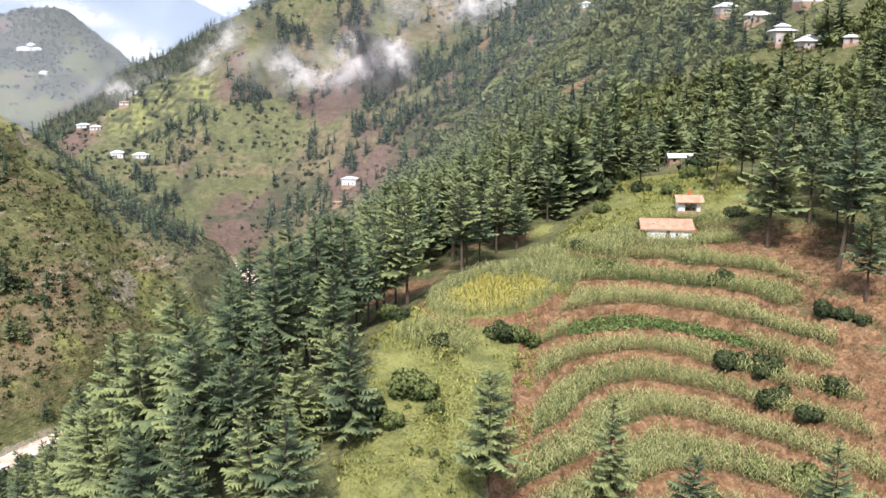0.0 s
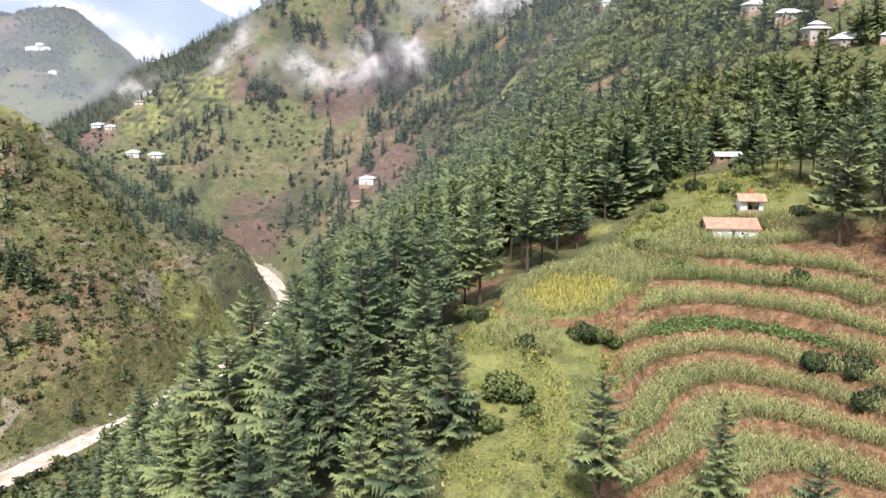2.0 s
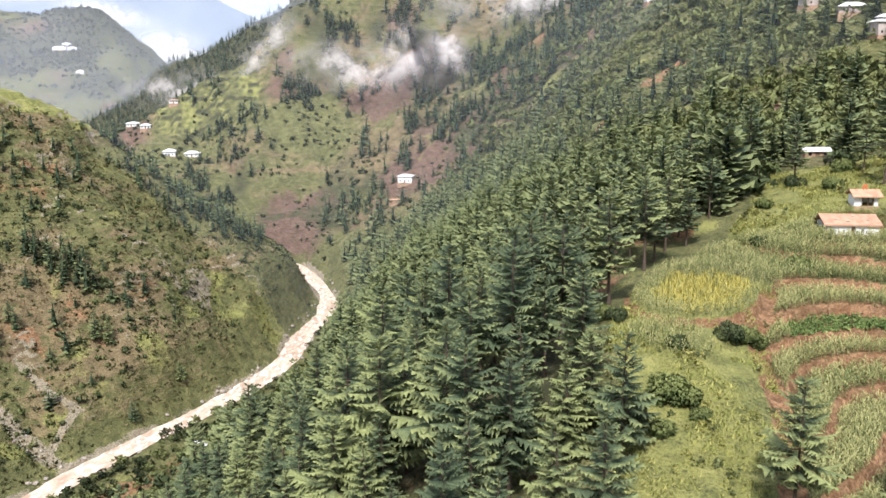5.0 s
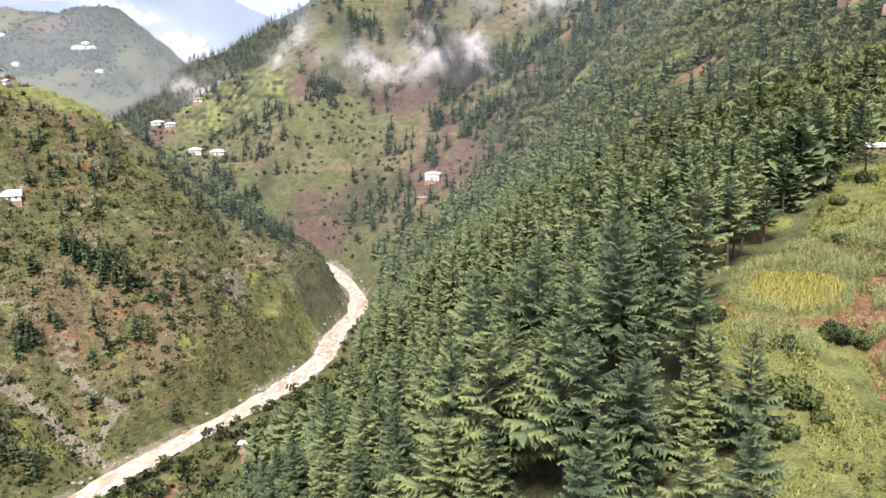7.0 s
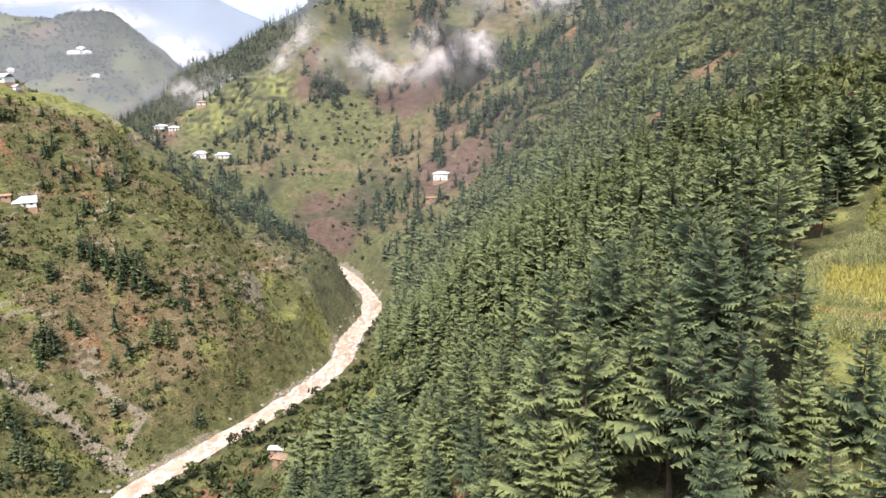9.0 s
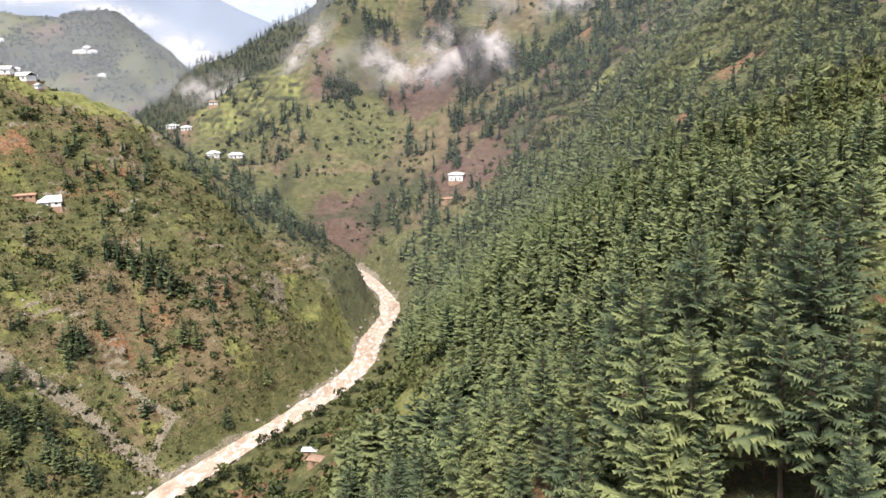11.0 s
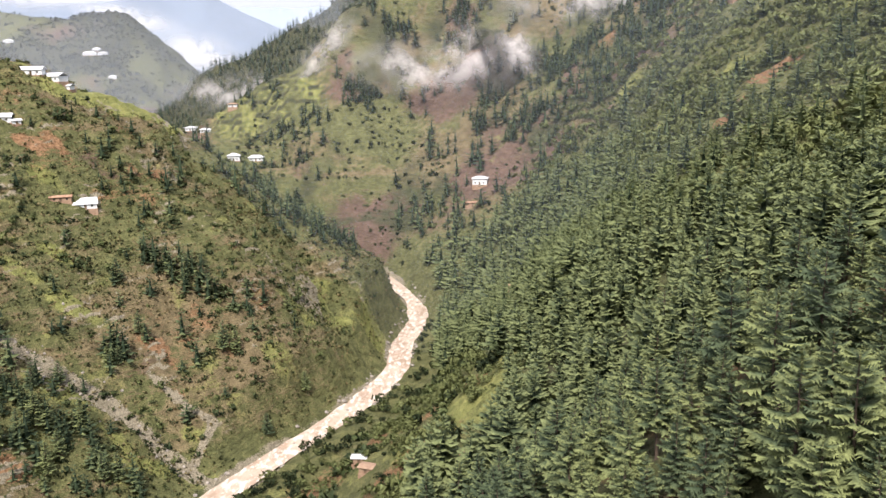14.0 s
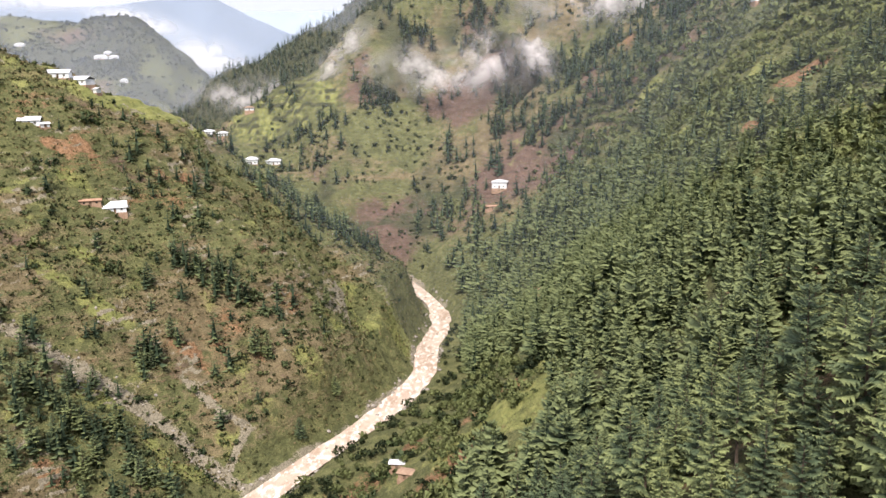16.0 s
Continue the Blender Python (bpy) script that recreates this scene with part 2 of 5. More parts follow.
def ground_material():
    """Grass, dry grass and red earth, shared out by the land cover stored on the sheet."""
    n = Nodes("hillside_ground", 0.95)
    p = n.place()
    patch, mid, fine, grain = n.noise(0.05, 5.0, p, 0.65), n.noise(0.22, 5.0, p, 0.65), n.noise(2.2, 4.0, p), n.noise(11.0, 2.0, p)
    tread = n.noise(1.0, 4.0, n.add("Mapping", Vector=p, Scale=(0.16, 0.16, 0.9)).outputs[0], 0.6)
    green = n.mix(n.ramp(mid, 0.35, 0.65), (0.12, 0.13, 0.05), (0.225, 0.225, 0.092))
    green = n.mix(n.ramp(fine, 0.3, 0.62), n.mix(0.6, green, (0.035, 0.045, 0.02)), green)
    lush = n.mix(n.ramp(mid, 0.3, 0.7), (0.2, 0.222, 0.07), (0.35, 0.35, 0.12))
    lush = n.mix(n.ramp(fine, 0.3, 0.55), n.mix(0.35, lush, (0.07, 0.095, 0.03)), lush)
    dry = n.mix(n.ramp(mid, 0.3, 0.7), (0.185, 0.142, 0.076), (0.34, 0.27, 0.15))
    dry = n.mix(n.ramp(fine, 0.35, 0.65), n.mix(0.55, dry, (0.07, 0.06, 0.035)), dry)
    earth = n.mix(n.ramp(n.noise(0.7, 4.0, p, 0.65), 0.35, 0.65), (0.25, 0.132, 0.062), (0.48, 0.288, 0.158))
    earth = n.mix(n.ramp(fine, 0.35, 0.65), n.mix(0.5, earth, (0.11, 0.06, 0.04)), earth)
    red = n.mix(n.ramp(mid, 0.3, 0.7), (0.15, 0.092, 0.075), (0.25, 0.16, 0.125))
    red = n.mix(n.ramp(fine, 0.35, 0.65), n.mix(0.5, red, (0.08, 0.06, 0.04)), red)
    stone = n.mix(n.ramp(fine, 0.3, 0.7), (0.22, 0.19, 0.135), (0.44, 0.39, 0.29))

    def share(name, soft=0.16):
        value = n.maths("ADD", n.named(name), n.maths("MULTIPLY", n.maths("SUBTRACT", n.maths("ADD", n.maths("ADD", fine, mid), tread), 1.5), 0.7))
        return n.ramp(value, 0.5 - soft, 0.5 + soft)
    colour = n.mix(share("dry"), green, dry)
    colour = n.mix(share("red"), colour, red)
    colour = n.mix(share("lush"), colour, lush)
    colour = n.mix(share("earth", 0.1), colour, earth)
    colour = n.mix(share("stone", 0.1), colour, stone)
    litter = n.mix(n.ramp(mid, 0.3, 0.7), (0.045, 0.052, 0.028), (0.1, 0.1, 0.05))
    colour = n.mix(share("wood"), colour, litter)
    colour = n.mix(n.ramp(tread, 0.5, 0.68, 0.0, 0.4), colour, n.mix(0.7, colour, (0.035, 0.035, 0.018)))
    colour = n.mix(n.ramp(patch, 0.52, 0.7, 0.0, 0.3), colour, n.mix(0.5, colour, (0.06, 0.065, 0.03)))
    colour = n.mix(n.ramp(grain, 0.35, 0.65, 0.0, 0.35), colour, n.mix(0.6, colour, (0.03, 0.03, 0.015)))
    n.bump(n.maths("ADD", n.maths("ADD", fine, n.maths("MULTIPLY", mid, 2.5)), n.maths("ADD", n.maths("MULTIPLY", grain, 0.3), n.maths("MULTIPLY", tread, 1.5))), 1.0, 0.9)
    return n.finish(colour)


def foliage_material(name, dark, light, tip, rough=0.75, own=1.0, mottle=0.6):
    """Leaves or needles: each clump and plant has its own tone; crowns and bushes also store painted light and shade in
    it.
    """
    n = Nodes(name, rough)
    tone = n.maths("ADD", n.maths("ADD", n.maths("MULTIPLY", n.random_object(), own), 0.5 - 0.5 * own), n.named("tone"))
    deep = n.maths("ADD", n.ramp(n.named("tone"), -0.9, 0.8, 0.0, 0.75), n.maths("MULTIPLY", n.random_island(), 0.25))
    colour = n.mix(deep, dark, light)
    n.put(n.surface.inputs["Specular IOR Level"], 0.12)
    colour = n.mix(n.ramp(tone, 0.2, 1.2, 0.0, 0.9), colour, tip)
    colour = n.mix(n.ramp(n.noise(1.3, 3.0), 0.35, 0.7, 0.0, 0.45), colour, n.mix(0.55, colour, (0.02, 0.032, 0.012)))
    speck = n.maths("ADD", n.maths("MULTIPLY", n.noise(3.2, 3.0), 0.55), n.maths("MULTIPLY", n.noise(11.0, 2.0), 0.45))
    colour = n.mix(n.ramp(speck, 0.42, 0.58, 0.0, mottle), colour, n.mix(0.6, colour, (0.012, 0.02, 0.008)))
    n.bump(speck, 0.25, 0.6)
    sheen = n.add("BsdfTranslucent", Color=colour)
    both = n.add("MixShader", Fac=0.12)
    n.tree.links.new(n.surface.outputs[0], both.inputs[1])
    n.tree.links.new(sheen.outputs[0], both.inputs[2])
    n.tree.links.new(both.outputs[0], n.tree.nodes["Material Output"].inputs[0])
    return n.finish(colour)


def plain_material(name, a, b, scale=1.5, rough=0.85, metal=0.0, relief=0.02):
    """A surface between two colours, mottled at two scales."""
    n = Nodes(name, rough)
    coarse, fine = n.noise(scale, 4.0), n.noise(scale * 9, 3.0)
    colour = n.mix(n.ramp(coarse, 0.3, 0.7), a, b)
    colour = n.mix(n.ramp(fine, 0.35, 0.75, 0.0, 0.4), colour, n.mix(0.5, colour, (0.05, 0.04, 0.03)))
    colour = n.mix(n.maths("MULTIPLY", n.random_object(), 0.25), colour, n.mix(0.5, colour, (0.1, 0.09, 0.08)))
    n.put(n.surface.inputs["Metallic"], metal)
    n.bump(fine, relief)
    return n.finish(colour, n.ramp(coarse, 0.2, 0.8, rough - 0.12, min(1.0, rough + 0.08)))


def water_material():
    """Muddy flood water, paler where it breaks."""
    n = Nodes("muddy_water", 0.35)
    p = n.add("Mapping", Vector=n.place(), Scale=(1.0, 0.45, 1.0)).outputs[0]
    swirl, foam = n.noise(0.16, 5.0, p, 0.65), n.noise(0.5, 4.0, p, 0.6)
    colour = n.mix(n.ramp(swirl, 0.32, 0.66), (0.36, 0.26, 0.19), (0.54, 0.43, 0.345))
    colour = n.mix(n.ramp(foam, 0.47, 0.66, 0.0, 0.85), colour, (0.82, 0.76, 0.7))
    n.bump(foam, 0.5, 0.7)
    return n.finish(colour, n.ramp(foam, 0.5, 0.68, 0.3, 0.8))


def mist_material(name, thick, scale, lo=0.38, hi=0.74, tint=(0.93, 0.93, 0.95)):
    """Drifting mist: white droplets, thin and ragged, fading out towards the sheet's rim; tinted blue for the sheets
    that imitate haze.
    """
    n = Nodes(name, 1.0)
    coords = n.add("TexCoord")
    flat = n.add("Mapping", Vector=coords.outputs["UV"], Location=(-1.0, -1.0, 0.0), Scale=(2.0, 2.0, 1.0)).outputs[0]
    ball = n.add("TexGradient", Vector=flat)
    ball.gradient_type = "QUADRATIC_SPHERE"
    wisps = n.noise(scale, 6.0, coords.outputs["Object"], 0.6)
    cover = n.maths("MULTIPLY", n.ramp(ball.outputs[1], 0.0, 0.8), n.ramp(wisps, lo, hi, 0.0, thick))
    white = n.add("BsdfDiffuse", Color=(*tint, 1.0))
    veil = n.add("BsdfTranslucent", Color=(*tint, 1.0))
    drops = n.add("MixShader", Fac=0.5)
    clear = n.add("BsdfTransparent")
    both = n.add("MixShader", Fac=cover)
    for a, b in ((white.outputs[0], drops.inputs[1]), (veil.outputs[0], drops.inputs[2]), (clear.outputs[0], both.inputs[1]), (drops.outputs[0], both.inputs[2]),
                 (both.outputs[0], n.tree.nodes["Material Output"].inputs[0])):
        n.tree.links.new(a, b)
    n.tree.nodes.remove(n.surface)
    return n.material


GROUND = ground_material()
WATER = water_material()
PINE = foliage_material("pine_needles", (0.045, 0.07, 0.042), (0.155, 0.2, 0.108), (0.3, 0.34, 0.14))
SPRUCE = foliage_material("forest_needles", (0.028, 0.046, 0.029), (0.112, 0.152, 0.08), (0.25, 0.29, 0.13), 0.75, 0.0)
LEAF = foliage_material("shrub_leaves", (0.06, 0.092, 0.04), (0.155, 0.198, 0.078), (0.24, 0.27, 0.11), 0.75, 0.0)
SCRUB = foliage_material("low_scrub_leaves", (0.03, 0.045, 0.02), (0.08, 0.1, 0.04), (0.13, 0.14, 0.06), 0.75, 0.0)
DARK_LEAF = foliage_material("dark_shrub_leaves", (0.016, 0.027, 0.016), (0.042, 0.06, 0.03), (0.07, 0.09, 0.042), 0.75, 0.0)
BUSH = foliage_material("bush_leaves", (0.028, 0.046, 0.026), (0.075, 0.105, 0.052), (0.14, 0.175, 0.08), 0.75, 0.0)
MAIZE = foliage_material("maize_leaves", (0.1, 0.14, 0.045), (0.26, 0.295, 0.115), (0.5, 0.49, 0.22), 0.75, 0.25, 0.3)
GREEN_CROP = foliage_material("leafy_crop", (0.09, 0.16, 0.05), (0.19, 0.3, 0.1), (0.32, 0.42, 0.15), 0.75, 0.0, 0.35)
YELLOW_CROP = foliage_material("ripening_crop", (0.36, 0.34, 0.1), (0.62, 0.56, 0.16), (0.72, 0.64, 0.18), 0.75, 0.3, 0.15)
GRASS = foliage_material("grass_blades", (0.2, 0.23, 0.06), (0.38, 0.395, 0.11), (0.5, 0.48, 0.17), 0.75, 0.0, 0.25)
TUSSOCK = foliage_material("tussock_grass", (0.12, 0.115, 0.05), (0.27, 0.24, 0.11), (0.33, 0.26, 0.135), 0.75, 0.0)
BARK = plain_material("pine_bark", (0.055, 0.04, 0.03), (0.11, 0.08, 0.06), 2.0, 0.95, 0.0, 0.05)
ROCK = plain_material("river_rock", (0.2, 0.18, 0.16), (0.42, 0.38, 0.33), 0.8, 0.9, 0.0, 0.08)
MUD_ROOF = plain_material("mud_roof", (0.36, 0.2, 0.13), (0.5, 0.32, 0.22), 0.7, 0.95, 0.0, 0.05)
PLASTER = plain_material("dun_plaster", (0.36, 0.31, 0.29), (0.5, 0.45, 0.43), 0.5, 0.9)
BRIGHT_LEAF = foliage_material("bright_bush_leaves", (0.08, 0.12, 0.045), (0.19, 0.25, 0.09), (0.3, 0.34, 0.13), 0.75, 0.0)
LIME = plain_material("limewash", (0.66, 0.7, 0.74), (0.8, 0.82, 0.83), 0.6, 0.9)
MUD = plain_material("mud_plaster", (0.3, 0.19, 0.13), (0.42, 0.29, 0.2), 0.8, 0.95)
TIN = plain_material("tin_sheet", (0.74, 0.76, 0.8), (0.84, 0.85, 0.87), 0.35, 0.5, 0.15)
RED_PAINT = plain_material("red_paint", (0.6, 0.12, 0.05), (0.72, 0.2, 0.08), 0.5, 0.6)
WOOD = plain_material("weathered_wood", (0.12, 0.08, 0.055), (0.22, 0.15, 0.1), 1.5, 0.9)
GLASS = plain_material("dark_glass", (0.02, 0.025, 0.03), (0.04, 0.045, 0.05), 0.5, 0.2)
MIST = mist_material("mist", 0.92, 0.045, 0.34, 0.74, (0.86, 0.82, 0.83))
CLOUD = mist_material("cloud_bank", 1.0, 0.014, 0.3, 0.52)
# Blue tints for flat sheets that imitate the haze of distance.
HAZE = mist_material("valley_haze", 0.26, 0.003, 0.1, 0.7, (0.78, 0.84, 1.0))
THIN_HAZE = mist_material("thin_haze_sheet", 0.042, 0.002, 0.0, 0.4, (0.72, 0.84, 1.0))


# -- helpers for meshes --
def array_mesh(name, verts, tris, material, tone=None, normals=None):
    """A mesh from arrays of corners and triangles."""
    me = bpy.data.meshes.new(name)
    me.vertices.add(len(verts))
    me.vertices.foreach_set("co", np.ascontiguousarray(verts, np.float32).ravel())
    me.loops.add(tris.size)
    me.loops.foreach_set("vertex_index", np.ascontiguousarray(tris, np.int32).ravel())
    me.polygons.add(len(tris))
    me.polygons.foreach_set("loop_start", np.arange(0, tris.size, tris.shape[1], dtype=np.int32))
    me.update(calc_edges=True)
    if tone is not None:
        me.attributes.new("tone", "FLOAT", "POINT").data.foreach_set("value", np.ascontiguousarray(tone, np.float32))
    if normals is not None:
        me.attributes.new("custom_normal", "FLOAT_VECTOR", "POINT").data.foreach_set("vector", np.ascontiguousarray(normals, np.float32).ravel())
    me.materials.append(material)
    return me


def part(name, bm, material, parent=None, label=""):
    """Links a bmesh as one mesh object under a thing or under a part."""
    me = bpy.data.meshes.new(name)
    bm.to_mesh(me)
    bm.free()
    me.materials.append(material)
    ob = new(name, me)
    ob.parent = parent
    return tagged(ob, label)


def box(bm, x0, y0, z0, x1, y1, z1):
    """Adds a box to a bmesh."""
    m = Matrix.Translation(((x0 + x1) / 2, (y0 + y1) / 2, (z0 + z1) / 2)) @ Matrix.Diagonal((x1 - x0, y1 - y0, z1 - z0, 1))
    bmesh.ops.create_cube(bm, size=1, matrix=m)
    return bm


def ground_at(x, y):
    return float(height(np.array([x]), np.array([y]))[0])


# -- the ground: one sheet from behind the camera to the horizon --
def spread_rows():
    rows, y = [], 76.0
    while y < 5200:
        rows.append(y)
        y += 0.32 + 0.0038 * y if y < 1500 else 0.06 * y
    return np.array([-4000, -2000, -1000, -500, -250, -120, -60, -20, 10, 35, 52, 62, 69, *rows])


ROWS_Y = spread_rows()
FAN = np.linspace(-1, 1, 370)
wide = 105 + 0.6 * np.abs(ROWS_Y) + np.where(ROWS_Y < 60, 900, 0) + np.where(ROWS_Y > 1500, 0.6 * ROWS_Y, 0)
GX = (-48 + FAN[None, :] * wide[:, None]).ravel()
GY = np.repeat(ROWS_Y, len(FAN))
GZ = height(GX, GY)
cols = len(FAN)
corner = (np.arange(len(ROWS_Y) - 1)[:, None] * cols + np.arange(cols - 1)[None, :]).ravel()
ground_mesh = array_mesh("ground", np.stack([GX, GY, GZ], 1), np.stack([corner, corner + 1, corner + cols + 1, corner + cols], 1), GROUND)
ground_mesh.polygons.foreach_set("use_smooth", np.ones(len(corner), bool))


def blob(x, y, cx, cy, rx, ry=None):
    """1 in the middle of an oval patch, 0 outside it."""
    return smooth(1.0, 0.35, np.hypot((x - cx) / rx, (y - cy) / (ry or rx)))


def river_side(x, y):
    """Metres east of the river's middle (west: minus)."""
    return x - np.interp(y, [p[1] for p in RIVER[:13]], [p[0] for p in RIVER[:13]])


# Patches of the west slope: middle and half widths of the grassy ones, the bare ones and the thickets.
WEST_GRASS = ((-245, 324, 13, 6), (-228, 323, 13, 6), (-239, 342, 11, 5), (-234, 395, 12, 5), (-198, 404, 13, 7), (-188, 441, 12, 9), (-146, 416, 17, 15), (-131, 411, 15, 15), (-121, 406, 8, 14),
              (-172, 303, 15, 7), (-188, 287, 15, 7), (-153, 346, 15, 11), (-232, 308, 11, 5), (-162, 320, 12, 8), (-255, 372, 11, 5), (-207, 290, 12, 6))
WEST_EARTH = ((-234, 402, 11, 5), (-265, 384, 13, 6), (-254, 390, 12, 5), (-218, 411, 9, 6), (-177, 412, 12, 8), (-184, 381, 17, 9), (-185, 349, 11, 8), (-193, 325, 15, 5), (-187, 314, 13, 4), (-222, 262, 9, 6), (-164, 370, 15, 10), (-171, 338, 10, 7))
WEST_THICKETS = ((-258, 353, 13, 6), (-249, 357, 11, 5), (-232, 343, 10, 6), (-236, 325, 8, 5), (-227, 357, 11, 5), (-212, 380, 11, 5), (-241, 360, 12, 5), (-250, 333, 11, 6), (-182, 361, 7, 4), (-268, 372, 10, 5), (-205, 392, 8, 5), (-262, 405, 9, 5), (-244, 415, 9, 5))
FOOTPATH = [(-196, 315, 0), (-184, 312, 0), (-173, 310, 0), (-175, 303, 0), (-178, 293, 0)]


def patches(x, y, ovals):
    """1 inside any of the ovals, with soft rims."""
    most = np.zeros_like(x)
    for cx, cy, rx, ry in ovals:
        most = np.maximum(most, blob(x, y, cx, cy, rx, ry))
    return most


def land_cover(x, y, z):
    """Shares of dry grass, red scree, lush grass, bare earth and stones."""
    field, meadow = field_mask(x, y), meadow_mask(x, y)
    e = 1.0
    rise = height(x, y + e) - height(x, y - e), height(x + e, y) - height(x - e, y)
    steep = np.hypot(*rise) / (2 * e)
    side = river_side(x, y)
    west, east = smooth(-5, -30, side), smooth(5, 30, side)
    patch = fractal(x, y, 55, 4, 11)
    small = fractal(x, y, 14, 3, 12)
    band = fractal(0.22 * (x - 0.6 * y), z * 1.7 + 3 * patch, 6, 3, 25)
    head = smooth(560, 600, y) * smooth(800, 760, y)
    dry = west * (0.4 + 0.7 * patch + 0.5 * small + 0.6 * band) * smooth(560, 520, y) + 0.25 * east * (1 + patch)
    dry = dry + blob(x, y, -175, 360, 70, 60) * 0.25 + head * (0.34 + patch * 0.8 + 0.3 * small + 0.6 * band) * (1 - blob(x, y, -145, 690, 56, 30)) * (1 - 0.8 * blob(x, y, -228, 712, 60, 40))
    red = head * (0.34 + 1.1 * fractal(x, y, 36, 4, 14) + 0.5 * small) + 0.6 * blob(x, y, -140, 622, 48, 34) + 0.22 * blob(x, y, -100, 730, 90, 50) - 0.9 * blob(x, y, -140, 690, 58, 30) - 0.5 * blob(x, y, -228, 712, 60, 40)
    red = red + west * smooth(560, 540, y) * (0.06 + 0.9 * fractal(x, y, 22, 4, 21)) + 0.5 * blob(x, y, 77, 450, 12, 8) + smooth(900, 1100, y) * (0.2 + patch * 1.1)
    nose, bench = blob(x, y, -232, 715, 78, 52), smooth(0.4, 0.15, z / 5.0 - np.floor(z / 5.0))
    lush = np.maximum(meadow * (0.75 + 0.5 * small), smooth(26, 12, along(WEST_CREST, x, y)[0]) * smooth(-278, -266, x) * smooth(-222, -232, x) * (1.15 + 0.6 * small) + blob(x, y, -285, 425, 30, 18) * (0.5 + small))
    lush = np.maximum(lush, blob(x, y, -120, 425, 22, 26) * (0.45 + small) + blob(x, y, -132, 390, 14, 20) * 0.3)
    lush = np.maximum(lush, east * (0.12 + 0.75 * fractal(x, y, 40, 3, 31)) * smooth(330, 400, y) * smooth(600, 520, y))
    lush = np.maximum(lush, blob(x, y, 52, 368, 22, 10) * 0.9 + blob(x, y, 14, 345, 15, 8) * 0.8 + blob(x, y, 120, 470, 24, 11) * 0.7 + blob(x, y, 110, 400, 14, 7) * 0.7)
    for cx, cy, rx, ry in ((31, 492, 14, 9), (58, 370, 16, 9), (38, 365, 14, 8), (30, 587, 16, 12), (68, 496, 14, 9), (-78, 253, 7, 9), (-71, 385, 10, 10)):
        lush = np.maximum(lush, blob(x, y, cx, cy, rx, ry) * (0.75 + 0.6 * small))
    lush = np.maximum(lush, nose * (0.88 * bench - 0.16 + 0.3 * small) + blob(x, y, -50, 640, 40, 26) * (0.1 + small) + blob(x, y, -140, 690, 50, 26) * (0.02 + 0.6 * small) + head * (-0.22 + 0.8 * fractal(x + 0.5 * y, 0.35 * y, 12, 3, 45)))
    lush = np.maximum(lush, west * smooth(560, 540, y) * (0.06 + 0.8 * fractal(x, y, 10, 3, 22) - 0.5 * band + patches(x, y, WEST_GRASS) * (0.55 + 0.7 * small)))
    lush = np.maximum(lush, smooth(250, 235, y) * smooth(2, -4, x - forest_edge(y)) * (0.28 + small))
    earth = field * np.maximum(smooth(0.3, 0.75, steep), 0.55 + 0.6 * small)
    trail = np.abs(x - path_east(y) + 0.8 * fractal(x, y, 7, 2, 8))
    earth = np.maximum(earth, smooth(2.6, 1.2, trail) * smooth(84, 90, y) * smooth(150, 144, y))
    ring = top_field(x, y)
    earth = np.maximum(earth, smooth(0.98, 1.02, ring) * smooth(1.16, 1.1, ring) * smooth(150, 140, y) * (0.75 + 0.8 * small))
    bank = blob(x, y, 66, 152, 16, 22) + blob(x, y, 70, 128, 15, 20) + blob(x, y, 62, 178, 10, 6)
    earth = np.maximum(earth, bank * (0.7 + 0.8 * small) * (1 - meadow * 0.5))
    earth = np.maximum(earth, meadow * smooth(0.75, 1.1, steep) * 0.75)
    earth = np.maximum(earth, smooth(-0.5, -2.5, x - forest_edge(y)) * smooth(-6, -3, x - forest_edge(y)) * smooth(150, 135, y) * (0.1 + 1.6 * small) * smooth(95, 110, y))
    earth = np.maximum(earth, smooth(255, 235, y) * smooth(0, -8, x - forest_edge(y)) * (0.22 + 1.3 * fractal(x, y, 11, 3, 41)))
    earth = np.maximum(earth, 1.2 * blob(x, y, 76, 455, 20, 13) + 0.7 * blob(x, y, -92, 262, 9, 7) + 0.6 * blob(x, y, -75, 225, 8, 8))
    earth = np.maximum(earth, west * smooth(560, 540, y) * (0.08 + 0.8 * fractal(x, y, 20, 4, 47) + patches(x, y, WEST_EARTH) * (0.35 + 0.8 * small)) * smooth(-20, -40, side) * smooth(10, 24, along(WEST_CREST, x, y)[0]))
    for cx, cy, rx, ry in ((41, 425, 8, 9), (27, 671, 18, 14), (56, 442, 7, 7), (-90, 230, 10, 9)):
        earth = np.maximum(earth, blob(x, y, cx, cy, rx, ry) * (0.7 + 0.8 * small))
    d, _ = along(RIVER, x, y)
    lush = np.maximum(lush, smooth(20, 10, np.hypot(0, along(GULLY, x, y + 10)[0])) * (0.35 + small))
    gully, _ = along(GULLY, x, y)
    stone = np.maximum(smooth(10, 6, d) * (0.55 + 1.2 * small), smooth(4.5, 1.2, gully) * (0.95 + 0.6 * small))
    stone = np.maximum(stone, smooth(2.2, 0.8, along(FOOTPATH, x, y)[0]) * (0.75 + 0.5 * small))
    stone = np.maximum(stone, west * smooth(0.85, 1.5, steep) * smooth(560, 540, y) * (0.3 + 1.3 * small))
    bank = east * smooth(345, 300, y) * smooth(120, 95, side)
    lush = np.maximum(lush, bank * (0.42 + 1.0 * small))
    earth = np.maximum(earth, bank * (0.14 + 1.1 * fractal(x, y, 16, 3, 52)))
